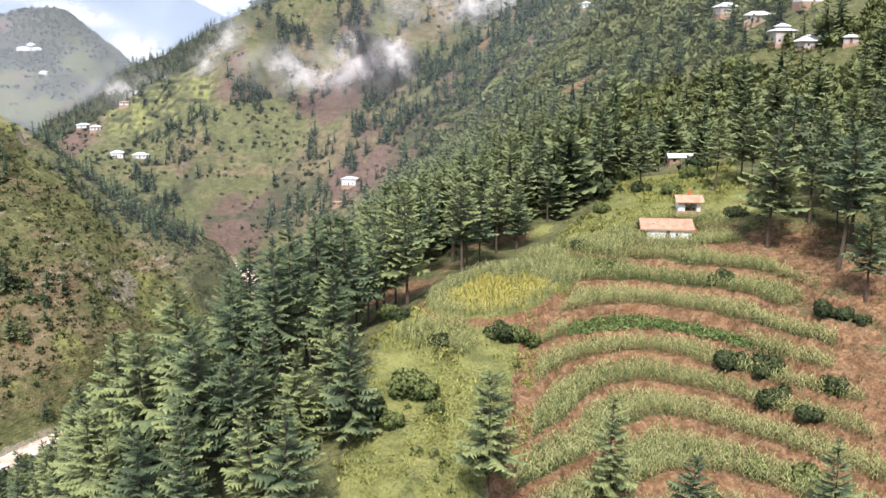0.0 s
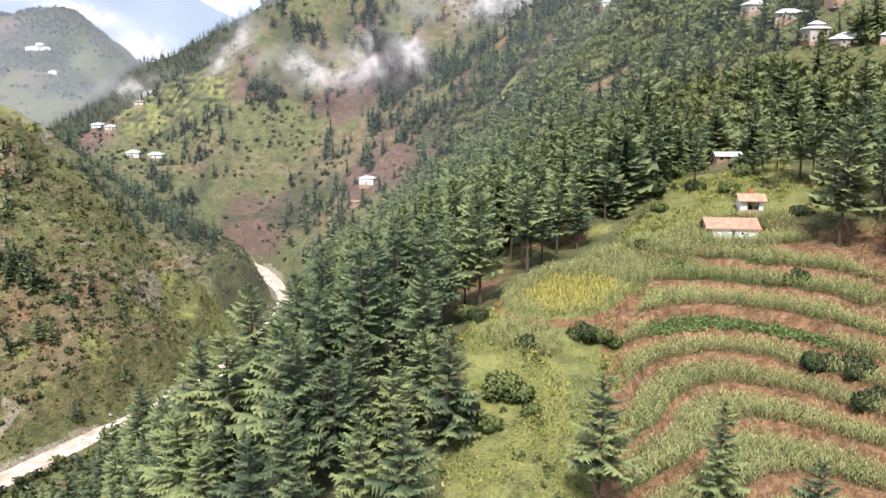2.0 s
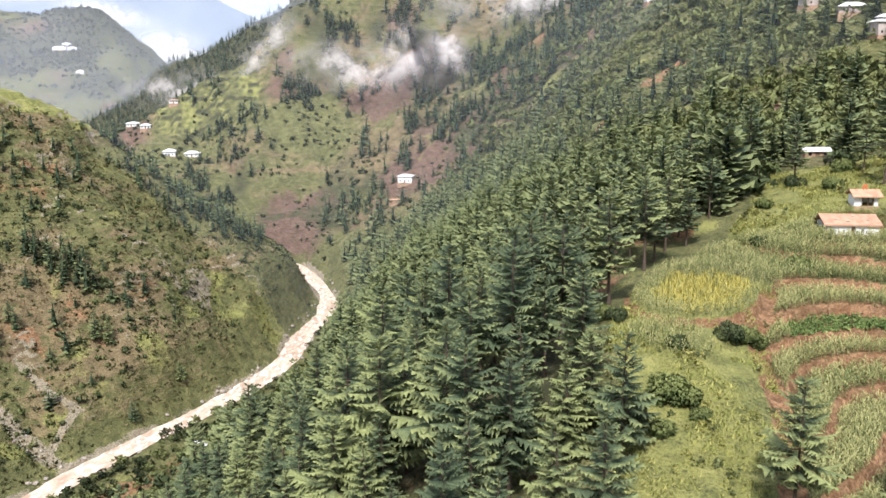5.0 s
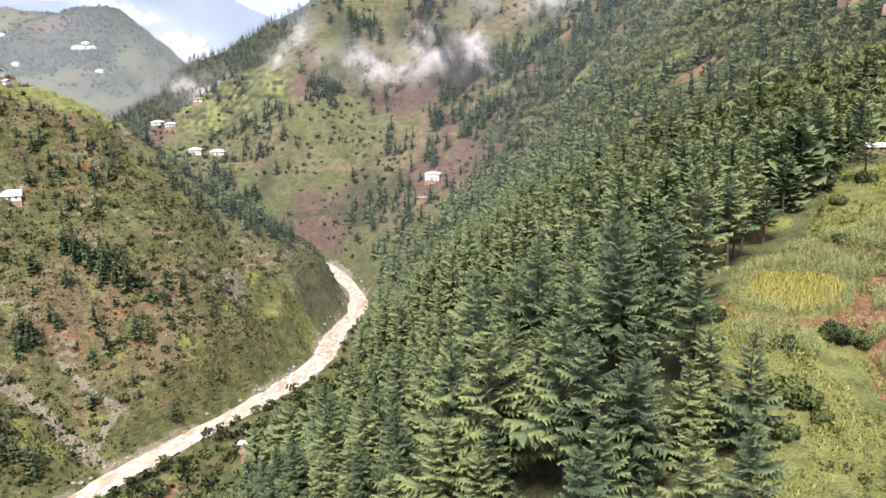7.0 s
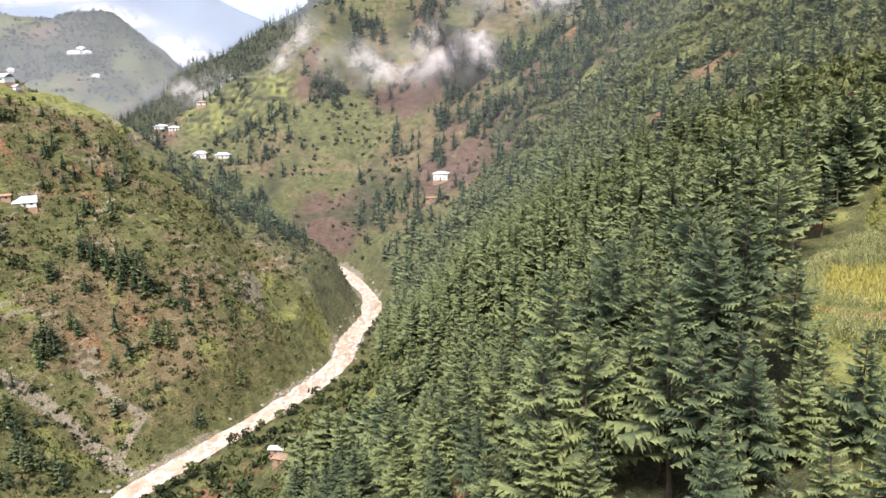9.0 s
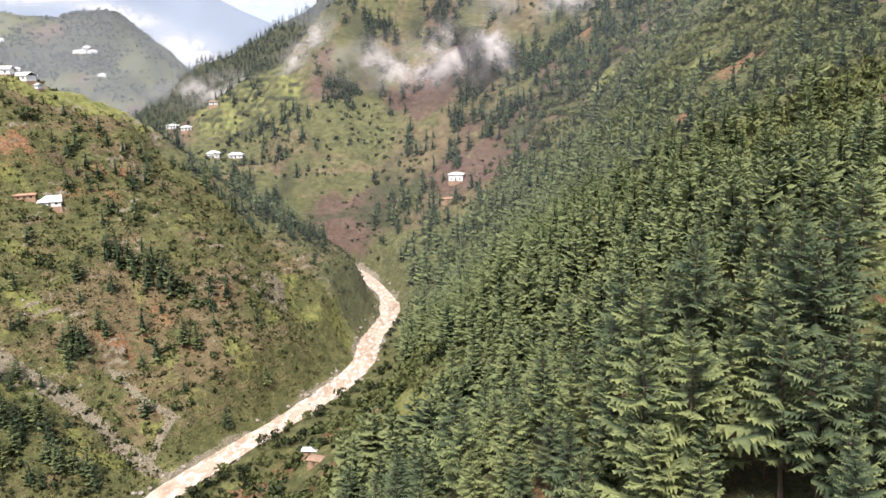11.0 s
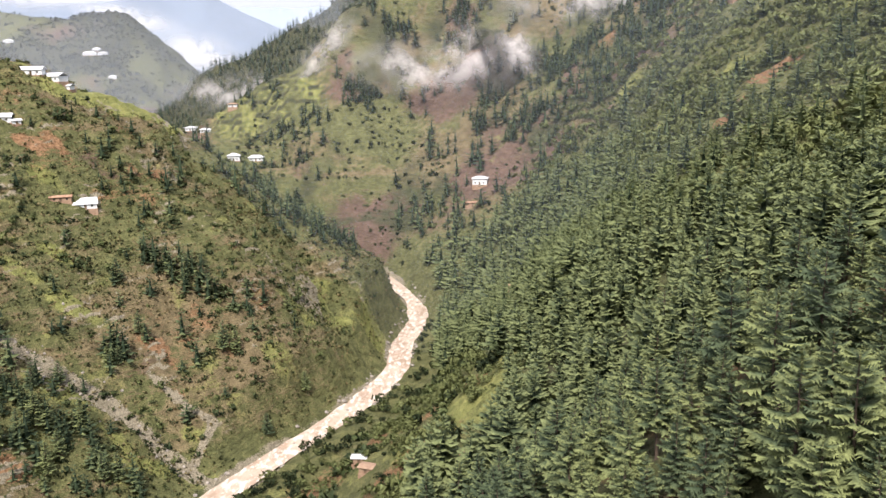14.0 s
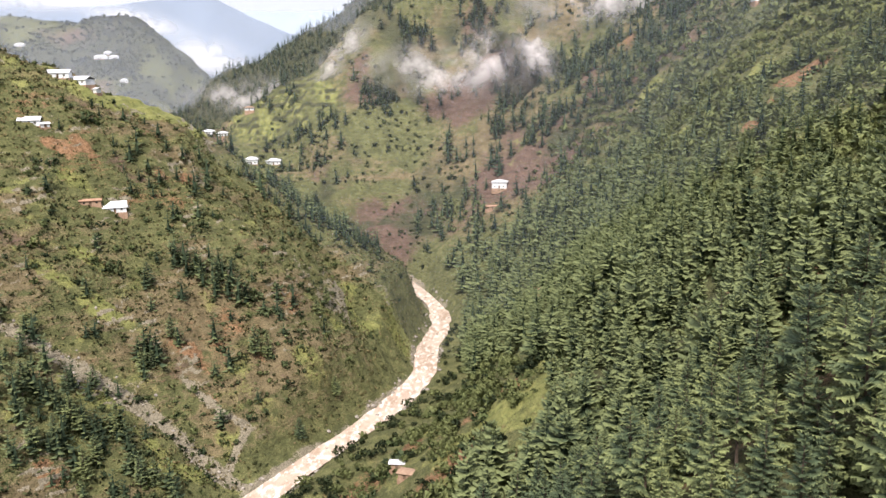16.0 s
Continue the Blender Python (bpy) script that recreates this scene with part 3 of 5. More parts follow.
    wood = 0.75 * smooth(150, 125, along(CRESTS[1][0], x, y)[0]) * smooth(850, 880, y) + smooth(1000, 1040, y) * (0.45 + 1.2 * fractal(x, y, 70, 4, 73))
    wood = np.maximum(wood, east * smooth(95, 125, side) * smooth(520, 480, y) * np.where(y < 240, smooth(-1, -4, x - forest_edge(y)), 1.0) * (0.5 - 0.5 * smooth(90, 140, side) * smooth(300, 380, y) + 0.6 * patch))
    wood = np.maximum(wood, nose * (1.1 - 1.4 * bench + 0.2 * small))
    wood = np.maximum(wood, head * (0.3 + 0.9 * fractal(x, y, 24, 4, 77)) * (1 - 0.5 * blob(x, y, -140, 690, 60, 34)) * (1 - blob(x, y, -232, 715, 60, 44)))
    return {"dry": dry, "red": red, "lush": lush, "earth": earth, "stone": stone, "wood": wood}


for key, values in land_cover(GX, GY, GZ).items():
    ground_mesh.attributes.new(key, "FLOAT", "POINT").data.foreach_set("value", values.astype(np.float32))
ground = tagged(new("ground", ground_mesh), "steep valley sides of grass, red earth and terraced fields", "ground", kind="structure")


def build_river():
    """The water: a strip that follows the bed, with low standing waves."""
    line = np.array(RIVER, float)
    s = np.concatenate([[0], np.cumsum(np.hypot(*np.diff(line[:, :2], axis=0).T))])
    t = np.linspace(0, s[-1], 420)
    basis = spline_basis(s, t)
    mid = basis @ line
    level = np.interp(t, s, line[:, 2])
    way = np.gradient(mid[:, :2], axis=0)
    way /= np.hypot(way[:, 0], way[:, 1])[:, None]
    across = np.linspace(-1, 1, 23)
    half = 4.7 + 1.8 * smooth(200, 330, t) - 2.0 * smooth(400, 450, t) + 2.0 * fractal(t, t * 0, 40, 2, 3) + 3.4 * np.exp(-((mid[:, 1] - 446) / 16) ** 2) - 2.4 * np.exp(-((mid[:, 1] - 482) / 11) ** 2)
    x = mid[:, 0][:, None] - way[:, 1][:, None] * across * half[:, None]
    y = mid[:, 1][:, None] + way[:, 0][:, None] * across * half[:, None]
    z = level[:, None] - 0.05 + 0.5 * fractal(x, y, 5, 3, 15) + 0.25 * fractal(x, y, 1.6, 2, 16)
    n = len(across)
    c = (np.arange(len(t) - 1)[:, None] * n + np.arange(n - 1)[None, :]).ravel()
    me = array_mesh("river", np.stack([x, y, z], -1).reshape(-1, 3), np.stack([c, c + n, c + n + 1, c + 1], 1), WATER)
    me.polygons.foreach_set("use_smooth", np.ones(len(c), bool))
    return tagged(new("river_water", me), "muddy brown flood water with pale rapids between stony banks", "river", kind="structure")


build_river()


# -- plants --
def unit(v):
    return v / np.maximum(np.linalg.norm(v, axis=-1, keepdims=True), 1e-6)


def faced(v, t, normals):
    """Turns the triangles so that they face the way of their corners' normals."""
    a, b, c = v[t[:, 0]], v[t[:, 1]], v[t[:, 2]]
    wrong = (np.cross(b - a, c - a) * normals[t].sum(1)).sum(1) < 0
    return np.where(wrong[:, None], t[:, ::-1], t)


def tufts(at, normals, sizes, count, rng, slim=0.5, spread=0.35):
    """Small sprays of needles or leaves at the places given, shaded as one soft clump: corners, triangles, normals."""
    m = len(at)
    way = unit(spread * normals[:, None] + unit(rng.normal(0, 1, (m, count, 3))))
    wide = unit(np.cross(way, rng.normal(0, 1, (m, count, 3))))
    size = (sizes[:, None] * rng.uniform(0.7, 1.3, (m, count)))[..., None]
    foot = at[:, None] - 0.3 * size * way
    v = np.stack([foot - wide * size * slim * 0.5, foot + wide * size * slim * 0.5, at[:, None] + 0.7 * size * way], 2).reshape(-1, 3)
    soft = unit(normals[:, None] + 0.38 * rng.normal(0, 1, (m, count, 3)))
    soft = np.repeat(soft.reshape(-1, 3), 3, axis=0)
    return v, faced(v, np.arange(len(v)).reshape(-1, 3), soft), soft


def conifer_crown(rng, tall, base, radius, whorls, arms, stations, wide=0.36, top=0.9, core=0.0, spikes=True):
    """Whorled boughs that shorten towards the tip, each an arched, feathered plume of needles that turns up at its end: corners, triangles, tone, normals."""
    rows = []
    for w in range(whorls):
        f = min(max((w + rng.uniform(-0.3, 0.3)) / whorls, 0), 0.96)
        reach = 1.15 * radius * (1 - f) ** top * rng.uniform(0.75, 1.15) * (0.7 + 0.3 * min(1, f * 5)) + 0.35
        turn, many = rng.uniform(0, 6.3), max(3, round(arms * (1 - 0.4 * f)))
        for b in range(many):
            rows.append((turn + b * 2 * np.pi / many + rng.uniform(-0.35, 0.35), reach * rng.uniform(0.6, 1.2), base + (tall - base) * f + rng.uniform(-0.35, 0.35), rng.uniform(-0.3, 0.08) + 0.5 * f * f, rng.uniform(-0.35, 0.35), rng.uniform(-0.35, 0.35)))
    a, length, z, lift, hue, roll = np.array(rows).T[:, :, None]
    n, m = stations, len(rows)
    s = np.linspace(0.12, 1.0, n)[None] + rng.uniform(-0.3, 0.3, (m, n)) / n * np.array([0] + [1] * (n - 2) + [0])
    half = wide * length ** 0.85 * np.interp(s, (0.1, 0.4, 0.65, 0.85, 1.0), (0.2, 0.8, 1.0, 0.75, 0.12))
    out, side = np.stack([np.cos(a), np.sin(a), 0 * a], -1), np.stack([-np.sin(a), np.cos(a), 0 * a], -1)
    up = np.array([0.0, 0.0, 1.0])

    def spot(u, off, drop):
        d = length * u
        return out * d[..., None] + side * off[..., None] + up * (z + lift * d + 0.2 * length * (u ** 2 - 0.5 * u) + roll * off - drop)[..., None]
    mid = spot(s, 0 * s, rng.uniform(-0.06, 0.06, (m, n)))
    rims, spurs = [], []
    for way in (-1, 1):
        w = (0.42 if n > 5 else 0.6) * half * rng.uniform(0.6, 1.25, (m, n))
        rims.append(spot(s + 0.05, way * w, 0.3 * w))
        u, w = (s[:, 1:] + s[:, :-1]) / 2 + 0.13, (half[:, 1:] + half[:, :-1]) / 2 * rng.uniform(0.9, 1.8, (m, n - 1))
        spurs.append(spot(u, way * w, 0.45 * w))
    grid = np.stack([rims[0], mid, rims[1]], 2).reshape(m, n * 3, 3)
    shade = np.stack([unit(0.75 * up - 0.6 * side + 0.45 * out), unit(up + 0.45 * out), unit(0.75 * up + 0.6 * side + 0.45 * out)], 2)
    shade = np.broadcast_to(shade, (m, n, 3, 3)).reshape(m, n * 3, 3)
    # Tone paints light on the outer tips and shade towards the trunk.
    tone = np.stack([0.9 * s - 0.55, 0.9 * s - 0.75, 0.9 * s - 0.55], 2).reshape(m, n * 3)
    c = (np.arange(n - 1)[:, None] * 3 + np.arange(2)[None]).ravel()
    t = [np.concatenate([np.stack([c, c + 1, c + 4], 1), np.stack([c, c + 4, c + 3], 1)])]
    if spikes:
        k = np.arange(n - 1)
        t += [np.stack([k * 3, k * 3 + 3, n * 3 + k], 1), np.stack([k * 3 + 2, k * 3 + 5, n * 3 + n - 1 + k], 1)]
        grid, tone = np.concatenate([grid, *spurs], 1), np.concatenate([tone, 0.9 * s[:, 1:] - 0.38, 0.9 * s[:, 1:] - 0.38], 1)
        shade = np.concatenate([shade, *[np.repeat(unit(0.6 * up + way * 0.6 * side + 0.6 * out), n - 1, 1) for way in (-1, 1)]], 1)
    t, per = np.concatenate(t), grid.shape[1]
    t = (t[None] + (np.arange(m) * per)[:, None, None]).reshape(-1, 3)
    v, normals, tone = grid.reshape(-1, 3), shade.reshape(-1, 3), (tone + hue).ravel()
    normals = unit(normals + 0.2 * rng.normal(0, 1, normals.shape))
    k = np.arange(9 if spikes else 3)
    spire = np.stack([0 * k, 0 * k, tall - 0.05 - (0.22 if spikes else 0.5) * k], 1)
    sv, st, sn = tufts(spire, unit(np.stack([np.cos(k * 2.4), np.sin(k * 2.4), 0 * k + 1.0], 1)), 0.25 + 0.06 * k, 2, rng, 0.5, 0.6)
    t, v, normals, tone = np.concatenate([t, st + len(v)]), np.concatenate([v, sv]), np.concatenate([normals, sn]), np.concatenate([tone, np.full(len(sv), 0.3)])
    # Added cone, toned dark to imitate the shade inside the crown.
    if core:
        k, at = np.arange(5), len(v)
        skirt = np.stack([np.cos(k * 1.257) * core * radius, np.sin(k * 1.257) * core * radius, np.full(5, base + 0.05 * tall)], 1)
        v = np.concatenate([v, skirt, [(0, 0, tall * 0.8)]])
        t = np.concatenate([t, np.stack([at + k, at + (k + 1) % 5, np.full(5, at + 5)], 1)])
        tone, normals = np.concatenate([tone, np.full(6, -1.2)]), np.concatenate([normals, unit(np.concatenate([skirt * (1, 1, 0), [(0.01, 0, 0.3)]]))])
    return v, faced(v, t, normals), tone, normals


def trunk_mesh(name, rng, tall, thick, arms, base, radius, material):
    """A tapered, slightly bent trunk with bare branch stubs under and inside the crown."""
    bm = bmesh.new()
    bend = rng.uniform(-0.25, 0.25, 2)
    rings = []
    for f in np.linspace(0, 1, 7):
        r = thick * (1 - 0.88 * f) * (1.35 if f == 0 else 1)
        rings.append([bm.verts.new((bend[0] * np.sin(f * 3) + r * math.cos(a), bend[1] * np.sin(f * 2.5) + r * math.sin(a), -0.6 + (tall * 0.96 + 0.6) * f)) for a in np.arange(7) * 2 * np.pi / 7])
    for low, high in zip(rings, rings[1:]):
        for i in range(7):
            bm.faces.new((low[i], low[(i + 1) % 7], high[(i + 1) % 7], high[i]))
    for n in range(arms):
        f = n / max(1, arms)
        z, a = base * 0.75 + (tall * 0.9 - base * 0.75) * f, n * 2.4
        d = radius * (1 - f) * 0.8 + 0.3
        tip = Vector((math.cos(a) * d, math.sin(a) * d, z - 0.1 * d))
        side = Vector((-math.sin(a), math.cos(a), 0)) * 0.07
        root = Vector((0, 0, z))
        vs = [bm.verts.new(v) for v in (root + side, root - side, root + Vector((0, 0, 0.14)), tip)]
        for tri in ((0, 1, 3), (1, 2, 3), (2, 0, 3)):
            bm.faces.new([vs[i] for i in tri])
    me = bpy.data.meshes.new(name)
    bm.to_mesh(me)
    bm.free()
    me.materials.append(material)
    return me


def make_pine(seed, tall, base, radius, whorls, label, group, top=0.9, stations=6, arms=9):
    """A pine with its trunk and crown."""
    rng = np.random.default_rng(seed)
    tree = tagged(new("pine_tree"), label, "pine tree", group)
    new("trunk", trunk_mesh("trunk", rng, tall, 0.013 * tall + 0.05, 26, base, radius, BARK)).parent = tree
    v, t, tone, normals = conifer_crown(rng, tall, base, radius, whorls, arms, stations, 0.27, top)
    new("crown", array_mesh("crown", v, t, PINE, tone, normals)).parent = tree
    return tree


PINE_KINDS = [
    (14.0, 1.8, 3.4, 15, "bushy young blue-green pine with foliage to near the ground", 0.75),
    (17.0, 5.6, 3.5, 14, "tall dense green pine with layered branches on a steep slope", 0.62),
    (18.0, 8.0, 3.4, 11, "tall green pine with a long bare dark trunk", 0.5),
    (16.0, 3.0, 3.2, 15, "slender green pine with a pointed crown among other pines", 0.8),
    (19.0, 5.6, 4.2, 14, "large spreading pine with yellow-green layered boughs", 0.55),
    (12.0, 1.3, 3.1, 14, "small dense pine with pale needle tips", 0.8),
]
PINES = [make_pine(50 + i, t, b, r, w, label, "pines of the near stand", top, 7, 11) for i, (t, b, r, w, label, top) in enumerate(PINE_KINDS)]
BACK_PINES = [make_pine(70 + i, t, b, r, w, label, "pines of the near stand", top, 5, 9.5) for i, (t, b, r, w, label, top) in enumerate(PINE_KINDS)]

# Easting, northing and tip height of the pines that stand out.
EDGE_PINES = [
    (5, 91, 108), (20, 95, 103.5), (-11.5, 100.5, 110), (-18, 101, 107), (-23, 101, 107.5), (-16, 84, 107.5), (-23.4, 116, 117), (-31.5, 103, 110.5),
    (-12, 134, 114), (-6, 142, 122), (-29, 99, 110), (-22.5, 124, 118), (-15, 129, 119), (39, 214, 132), (60, 190, 131), (60, 157, 140), (66, 141, 138),
    (22.5, 205, 127), (11, 176, 120), (2, 180, 120), (23, 188, 121), (41, 84, 103), (26, 84, 101), (-20, 131, 118), (30, 199, 124), (47, 205, 127), (53, 222, 128), (68, 168, 136), (72, 150, 132), (65, 129, 121), (73, 137, 128),
]
SLOPE_PINES = [
    (-36, 140, 106), (-40, 109, 107), (-45, 113, 106), (-41.5, 100, 97), (-53, 122, 92.5), (-40, 104, 98.5), (-54, 145, 94), (-46, 105, 98), (-69, 155, 83), (-32, 139, 113),
    (-19, 143, 117), (-24, 224, 98), (-27, 131, 111), (-48.5, 151, 93.5), (-53, 179, 79), (-48, 127, 90), (-70, 178, 66), (-61, 167, 78), (-46, 130, 94), (-77, 170, 65), (-38, 207, 90), (-39, 157, 104), (-41, 131, 108),
]


def near_pine(rng, x, y, tall):
    z = ground_at(x, y)
    tall = min(max(tall if tall else rng.uniform(12, 19), 7), 24)
    bare = y > 112 and z > 86
    fit = min((1, 2, 4, 2) if bare else (0, 1, 3, 4, 5), key=lambda i: abs(PINE_KINDS[i][0] - tall) + rng.uniform(0, 5))
    k = tall / PINE_KINDS[fit][0]
    tree = copy_thing((PINES if y < 130 or x < -18 and y < 165 else BACK_PINES)[fit], pose(x, y, z, 0, 0, rng.uniform(0, 360)) @ Matrix.Diagonal((k * rng.uniform(0.92, 1.1), k * rng.uniform(0.92, 1.1), k, 1)))
    tree.rotation_euler = (radians(rng.uniform(-2, 2)), radians(rng.uniform(-2, 2)), rng.uniform(0, 6.28))
    tree.scale = (k * rng.uniform(0.9, 1.1), k * rng.uniform(0.9, 1.1), k)
    return tree


def west_pine(rng, x, y, tall):
    tree = near_pine(rng, x, y, max(7, tall))
    k = tall / max(7, tall)
    tree.scale = tuple(k * c for c in tree.scale)
    tagged(tree, "lone dark pine on the open eroded slope", "pine tree", "lone pines of the west slope")


def cells(x0, x1, y0, y1, size, rng):
    """Places on a jittered grid."""
    gx, gy = np.meshgrid(np.arange(x0, x1, size), np.arange(y0, y1, size))
    return gx.ravel() + rng.uniform(-0.45, 0.45, gx.size) * size, gy.ravel() + rng.uniform(-0.45, 0.45, gy.size) * size


rng = np.random.default_rng(7)
stand = []
for x, y, top in EDGE_PINES + SLOPE_PINES:
    near_pine(rng, x, y, top - ground_at(x, y))
    stand.append((x, y))
fx, fy = cells(-95, 40, 80, 190, 5.3, rng)
keep = (fx < forest_edge(fy) - 2.0) & (fx > -95 + 0.0 * fy) & (rough_height(fx, fy) > 36) & (fractal(fx, fy, 24, 3, 61) > -0.28)
for x, y in zip(fx[keep], fy[keep]):
    if min(math.hypot(x - a, y - b) for a, b in stand) > 4.3 and len(stand) < 250:
        low = ground_at(x, y)
        near_pine(rng, x, y, rng.uniform(9, 15) if low < 84 else rng.uniform(12, 18))
        stand.append((x, y))
fx, fy = cells(56, 125, 120, 240, 6.0, rng)
keep = (fx > np.interp(fy, (120, 140, 160, 200, 235), (74, 70, 66, 62, 50))) & (fractal(fx, fy, 24, 3, 62) > -0.2)
for x, y in zip(fx[keep], fy[keep]):
    if min(math.hypot(x - a, y - b) for a, b in stand) > 4.6 and len(stand) < 300:
        near_pine(rng, x, y, rng.uniform(12, 19))
        stand.append((x, y))
for x, y, tall in ((-175.6, 337, 12), (-171.5, 339, 11), (-204, 326, 9), (-210, 310, 8), (-207, 312, 7), (-157, 374, 8), (-147, 350, 9), (-157, 322, 9), (-217, 343, 10), (-155, 389, 8), (-222, 297, 9),
                   (-214, 267, 11), (-196, 276, 10), (-221, 277, 12), (-210, 284, 11), (-236, 277, 12), (-228, 264, 12), (-213, 273, 10), (-199, 272, 11), (-224, 270, 10), (-226, 286, 9)):
    west_pine(rng, x, y, tall)
for tree in PINES + BACK_PINES:
    for ob in (*tree.children, tree):
        bpy.data.objects.remove(ob)


def scatter(name, templates, x, y, scale, material, label, category, rng, sink=0.15, stretch=0.15, shift=0.0):
    """Many plants joined into one mesh: copies of a few templates, turned and scaled at random."""
    z = height(x, y) - sink
    pick = rng.integers(0, len(templates), len(x))
    vs, ts, tones, ns, start = [], [], [], [], 0
    for k, (v, t, tone, normals) in enumerate(templates):
        at = np.flatnonzero(pick == k)
        if not len(at):
            continue
        a = rng.uniform(0, 2 * np.pi, len(at))
        s = scale[at]
        c, d = np.cos(a)[:, None], np.sin(a)[:, None]
        px = (v[None, :, 0] * c - v[None, :, 1] * d) * s[:, None] + x[at][:, None]
        py = (v[None, :, 0] * d + v[None, :, 1] * c) * s[:, None] + y[at][:, None]
        pz = v[None, :, 2] * (s * rng.uniform(1 - stretch, 1 + stretch, len(at)))[:, None] + z[at][:, None]
        vs.append(np.stack([px, py, pz], -1).reshape(-1, 3))
        ts.append((t[None] + (start + np.arange(len(at)) * len(v))[:, None, None]).reshape(-1, t.shape[1]))
        tones.append((rng.uniform(shift - 0.4, shift + 0.5, len(at))[:, None] + tone[None]).ravel())
        if normals is not None:
            ns.append(np.stack([normals[None, :, 0] * c - normals[None, :, 1] * d, normals[None, :, 0] * d + normals[None, :, 1] * c, np.repeat(normals[None, :, 2], len(at), 0)], -1).reshape(-1, 3))
        start += len(at) * len(v)
    me = array_mesh(name, np.concatenate(vs), np.concatenate(ts), material, np.concatenate(tones), np.concatenate(ns) if ns else None)
    return tagged(new(name, me), label, category, kind="stuff")


def far_conifer(seed, whorls, arms, stations, spikes, wide, radius, tall=12.0, base=1.2):
    """A conifer for the middle distance: whorls of tufted boughs round a cone darkened as inner shade, on a bare stem.
    """
    rng = np.random.default_rng(seed)
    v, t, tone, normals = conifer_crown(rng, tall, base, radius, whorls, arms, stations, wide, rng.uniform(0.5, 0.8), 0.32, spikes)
    at, a = len(v), np.array((0, 2.1, 4.2))
    stem = np.concatenate([np.stack([0.2 * np.cos(a), 0.2 * np.sin(a), np.full(3, z)], 1) for z in (-0.5, base + 1.5)])
    t = np.concatenate([t, at + np.array(((0, 1, 4), (0, 4, 3), (1, 2, 5), (1, 5, 4), (2, 0, 3), (2, 3, 5)))])
    return np.concatenate([v, stem]), t, np.concatenate([tone, np.full(6, -0.8)]), np.concatenate([normals, unit(stem * (1, 1, 0))])


def shrub(seed, clumps, points, size, wide=1.0, tall=0.9):
    """A broad-leaved bush: clumps of leaves over a few lumpy lobes."""
    rng = np.random.default_rng(seed)
    lobes = rng.normal(0, 0.42, (5, 3)) * (wide, wide, 0.3) + (0, 0, tall * 0.6)
    way = unit(rng.normal(0, 1, (clumps, 3)))
    c = lobes[rng.integers(0, 5, clumps)] + way * (0.55, 0.55, 0.5) * rng.uniform(0.75, 1.1, (clumps, 1))
    c[:, 2] = np.abs(c[:, 2])
    v, t, normals = tufts(c, unit(way + c * (0.3, 0.3, 0.0) + (0, 0, 0.35)), 1.5 * size * rng.uniform(0.7, 1.3, clumps), points, rng, 0.8, 0.1)
    # Tone carries top light: clumps that face up are painted lighter.
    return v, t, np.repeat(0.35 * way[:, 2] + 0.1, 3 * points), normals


def rng_radius(i):
    return (2.5, 3.3, 2.9, 3.6, 2.3, 3.0)[i]


MIDDLE = [far_conifer(200 + i, 13, 8, 3, False, 0.46, rng_radius(i) * 1.0) for i in range(6)]
DISTANT = [far_conifer(230 + i, 9, 6, 3, False, 0.62, rng_radius(i) * 1.15) for i in range(6)]
BUSHY = [far_conifer(245 + i, 7, 4, 3, False, 0.62, 2.2 + 0.2 * i, 9.0, 0.5) for i in range(5)]
SHRUBS = [shrub(260 + i, 26, 3, 0.34) for i in range(5)]
ROUND = [shrub(310 + i, 75, 3, 0.24, 1.0, 1.5) for i in range(5)]
CLOSE = [far_conifer(210 + i, 15, 9, 3, True, 0.4, rng_radius(i) * 0.92) for i in range(6)]


def in_view(x, y):
    return np.abs(x + 48) < 75 + 0.58 * y


def ridge_meadow(x, y):
    """The open grass along the top of the west ridge."""
    d, _ = along(WEST_CREST, x, y)
    return smooth(24, 14, d) * smooth(-276, -268, x) * smooth(-226, -234, x)


GRASSY = ((31, 492, 14, 9), (58, 370, 16, 9), (38, 365, 14, 8), (30, 587, 16, 12), (68, 496, 14, 9), (-78, 253, 5, 6), (-71, 385, 8, 8), (-103, 263, 7, 6), (14, 345, 14, 8))
EARTHY = ((75, 456, 20, 13), (70, 438, 14, 12), (41, 425, 8, 9), (27, 671, 18, 14), (56, 442, 7, 7), (-90, 230, 10, 9), (-98, 254, 7, 6))


def clearings(x, y):
    """Open grass and bare earth among the trees."""
    clear = np.zeros_like(x)
    for cx, cy, rx, ry in GRASSY + EARTHY:
        clear = np.maximum(clear, blob(x, y, cx, cy, rx * 1.25, ry * 1.35))
    return clear


def yards(x, y):
    """The cleared ground in front of the houses on the west ridge and in the valley."""
    clear = np.zeros_like(x)
    for hx, hy in ((126, 410), (127, 371), (126, 343), (133, 331), (142, 318), (144, 362), (158, 361), (88, 562), (64, 234)):
        clear = np.maximum(clear, blob(x, y, hx, hy, 10, 15))
    for hx, hy in ((-240, 370), (-247, 362), (-279, 422), (-271, 423), (-279, 384), (-248, 653), (-233, 660), (-268, 705), (-66, 603), (-72, 588), (-55, 410), (-114, 265)):
        clear = np.maximum(clear, blob(x, y, hx, hy, 11, 14))
    return clear


FAR_SMALL = [far_conifer(255 + i, 5, 3, 3, False, 0.7, 0.8 * rng_radius(i), 12.0) for i in range(6)]


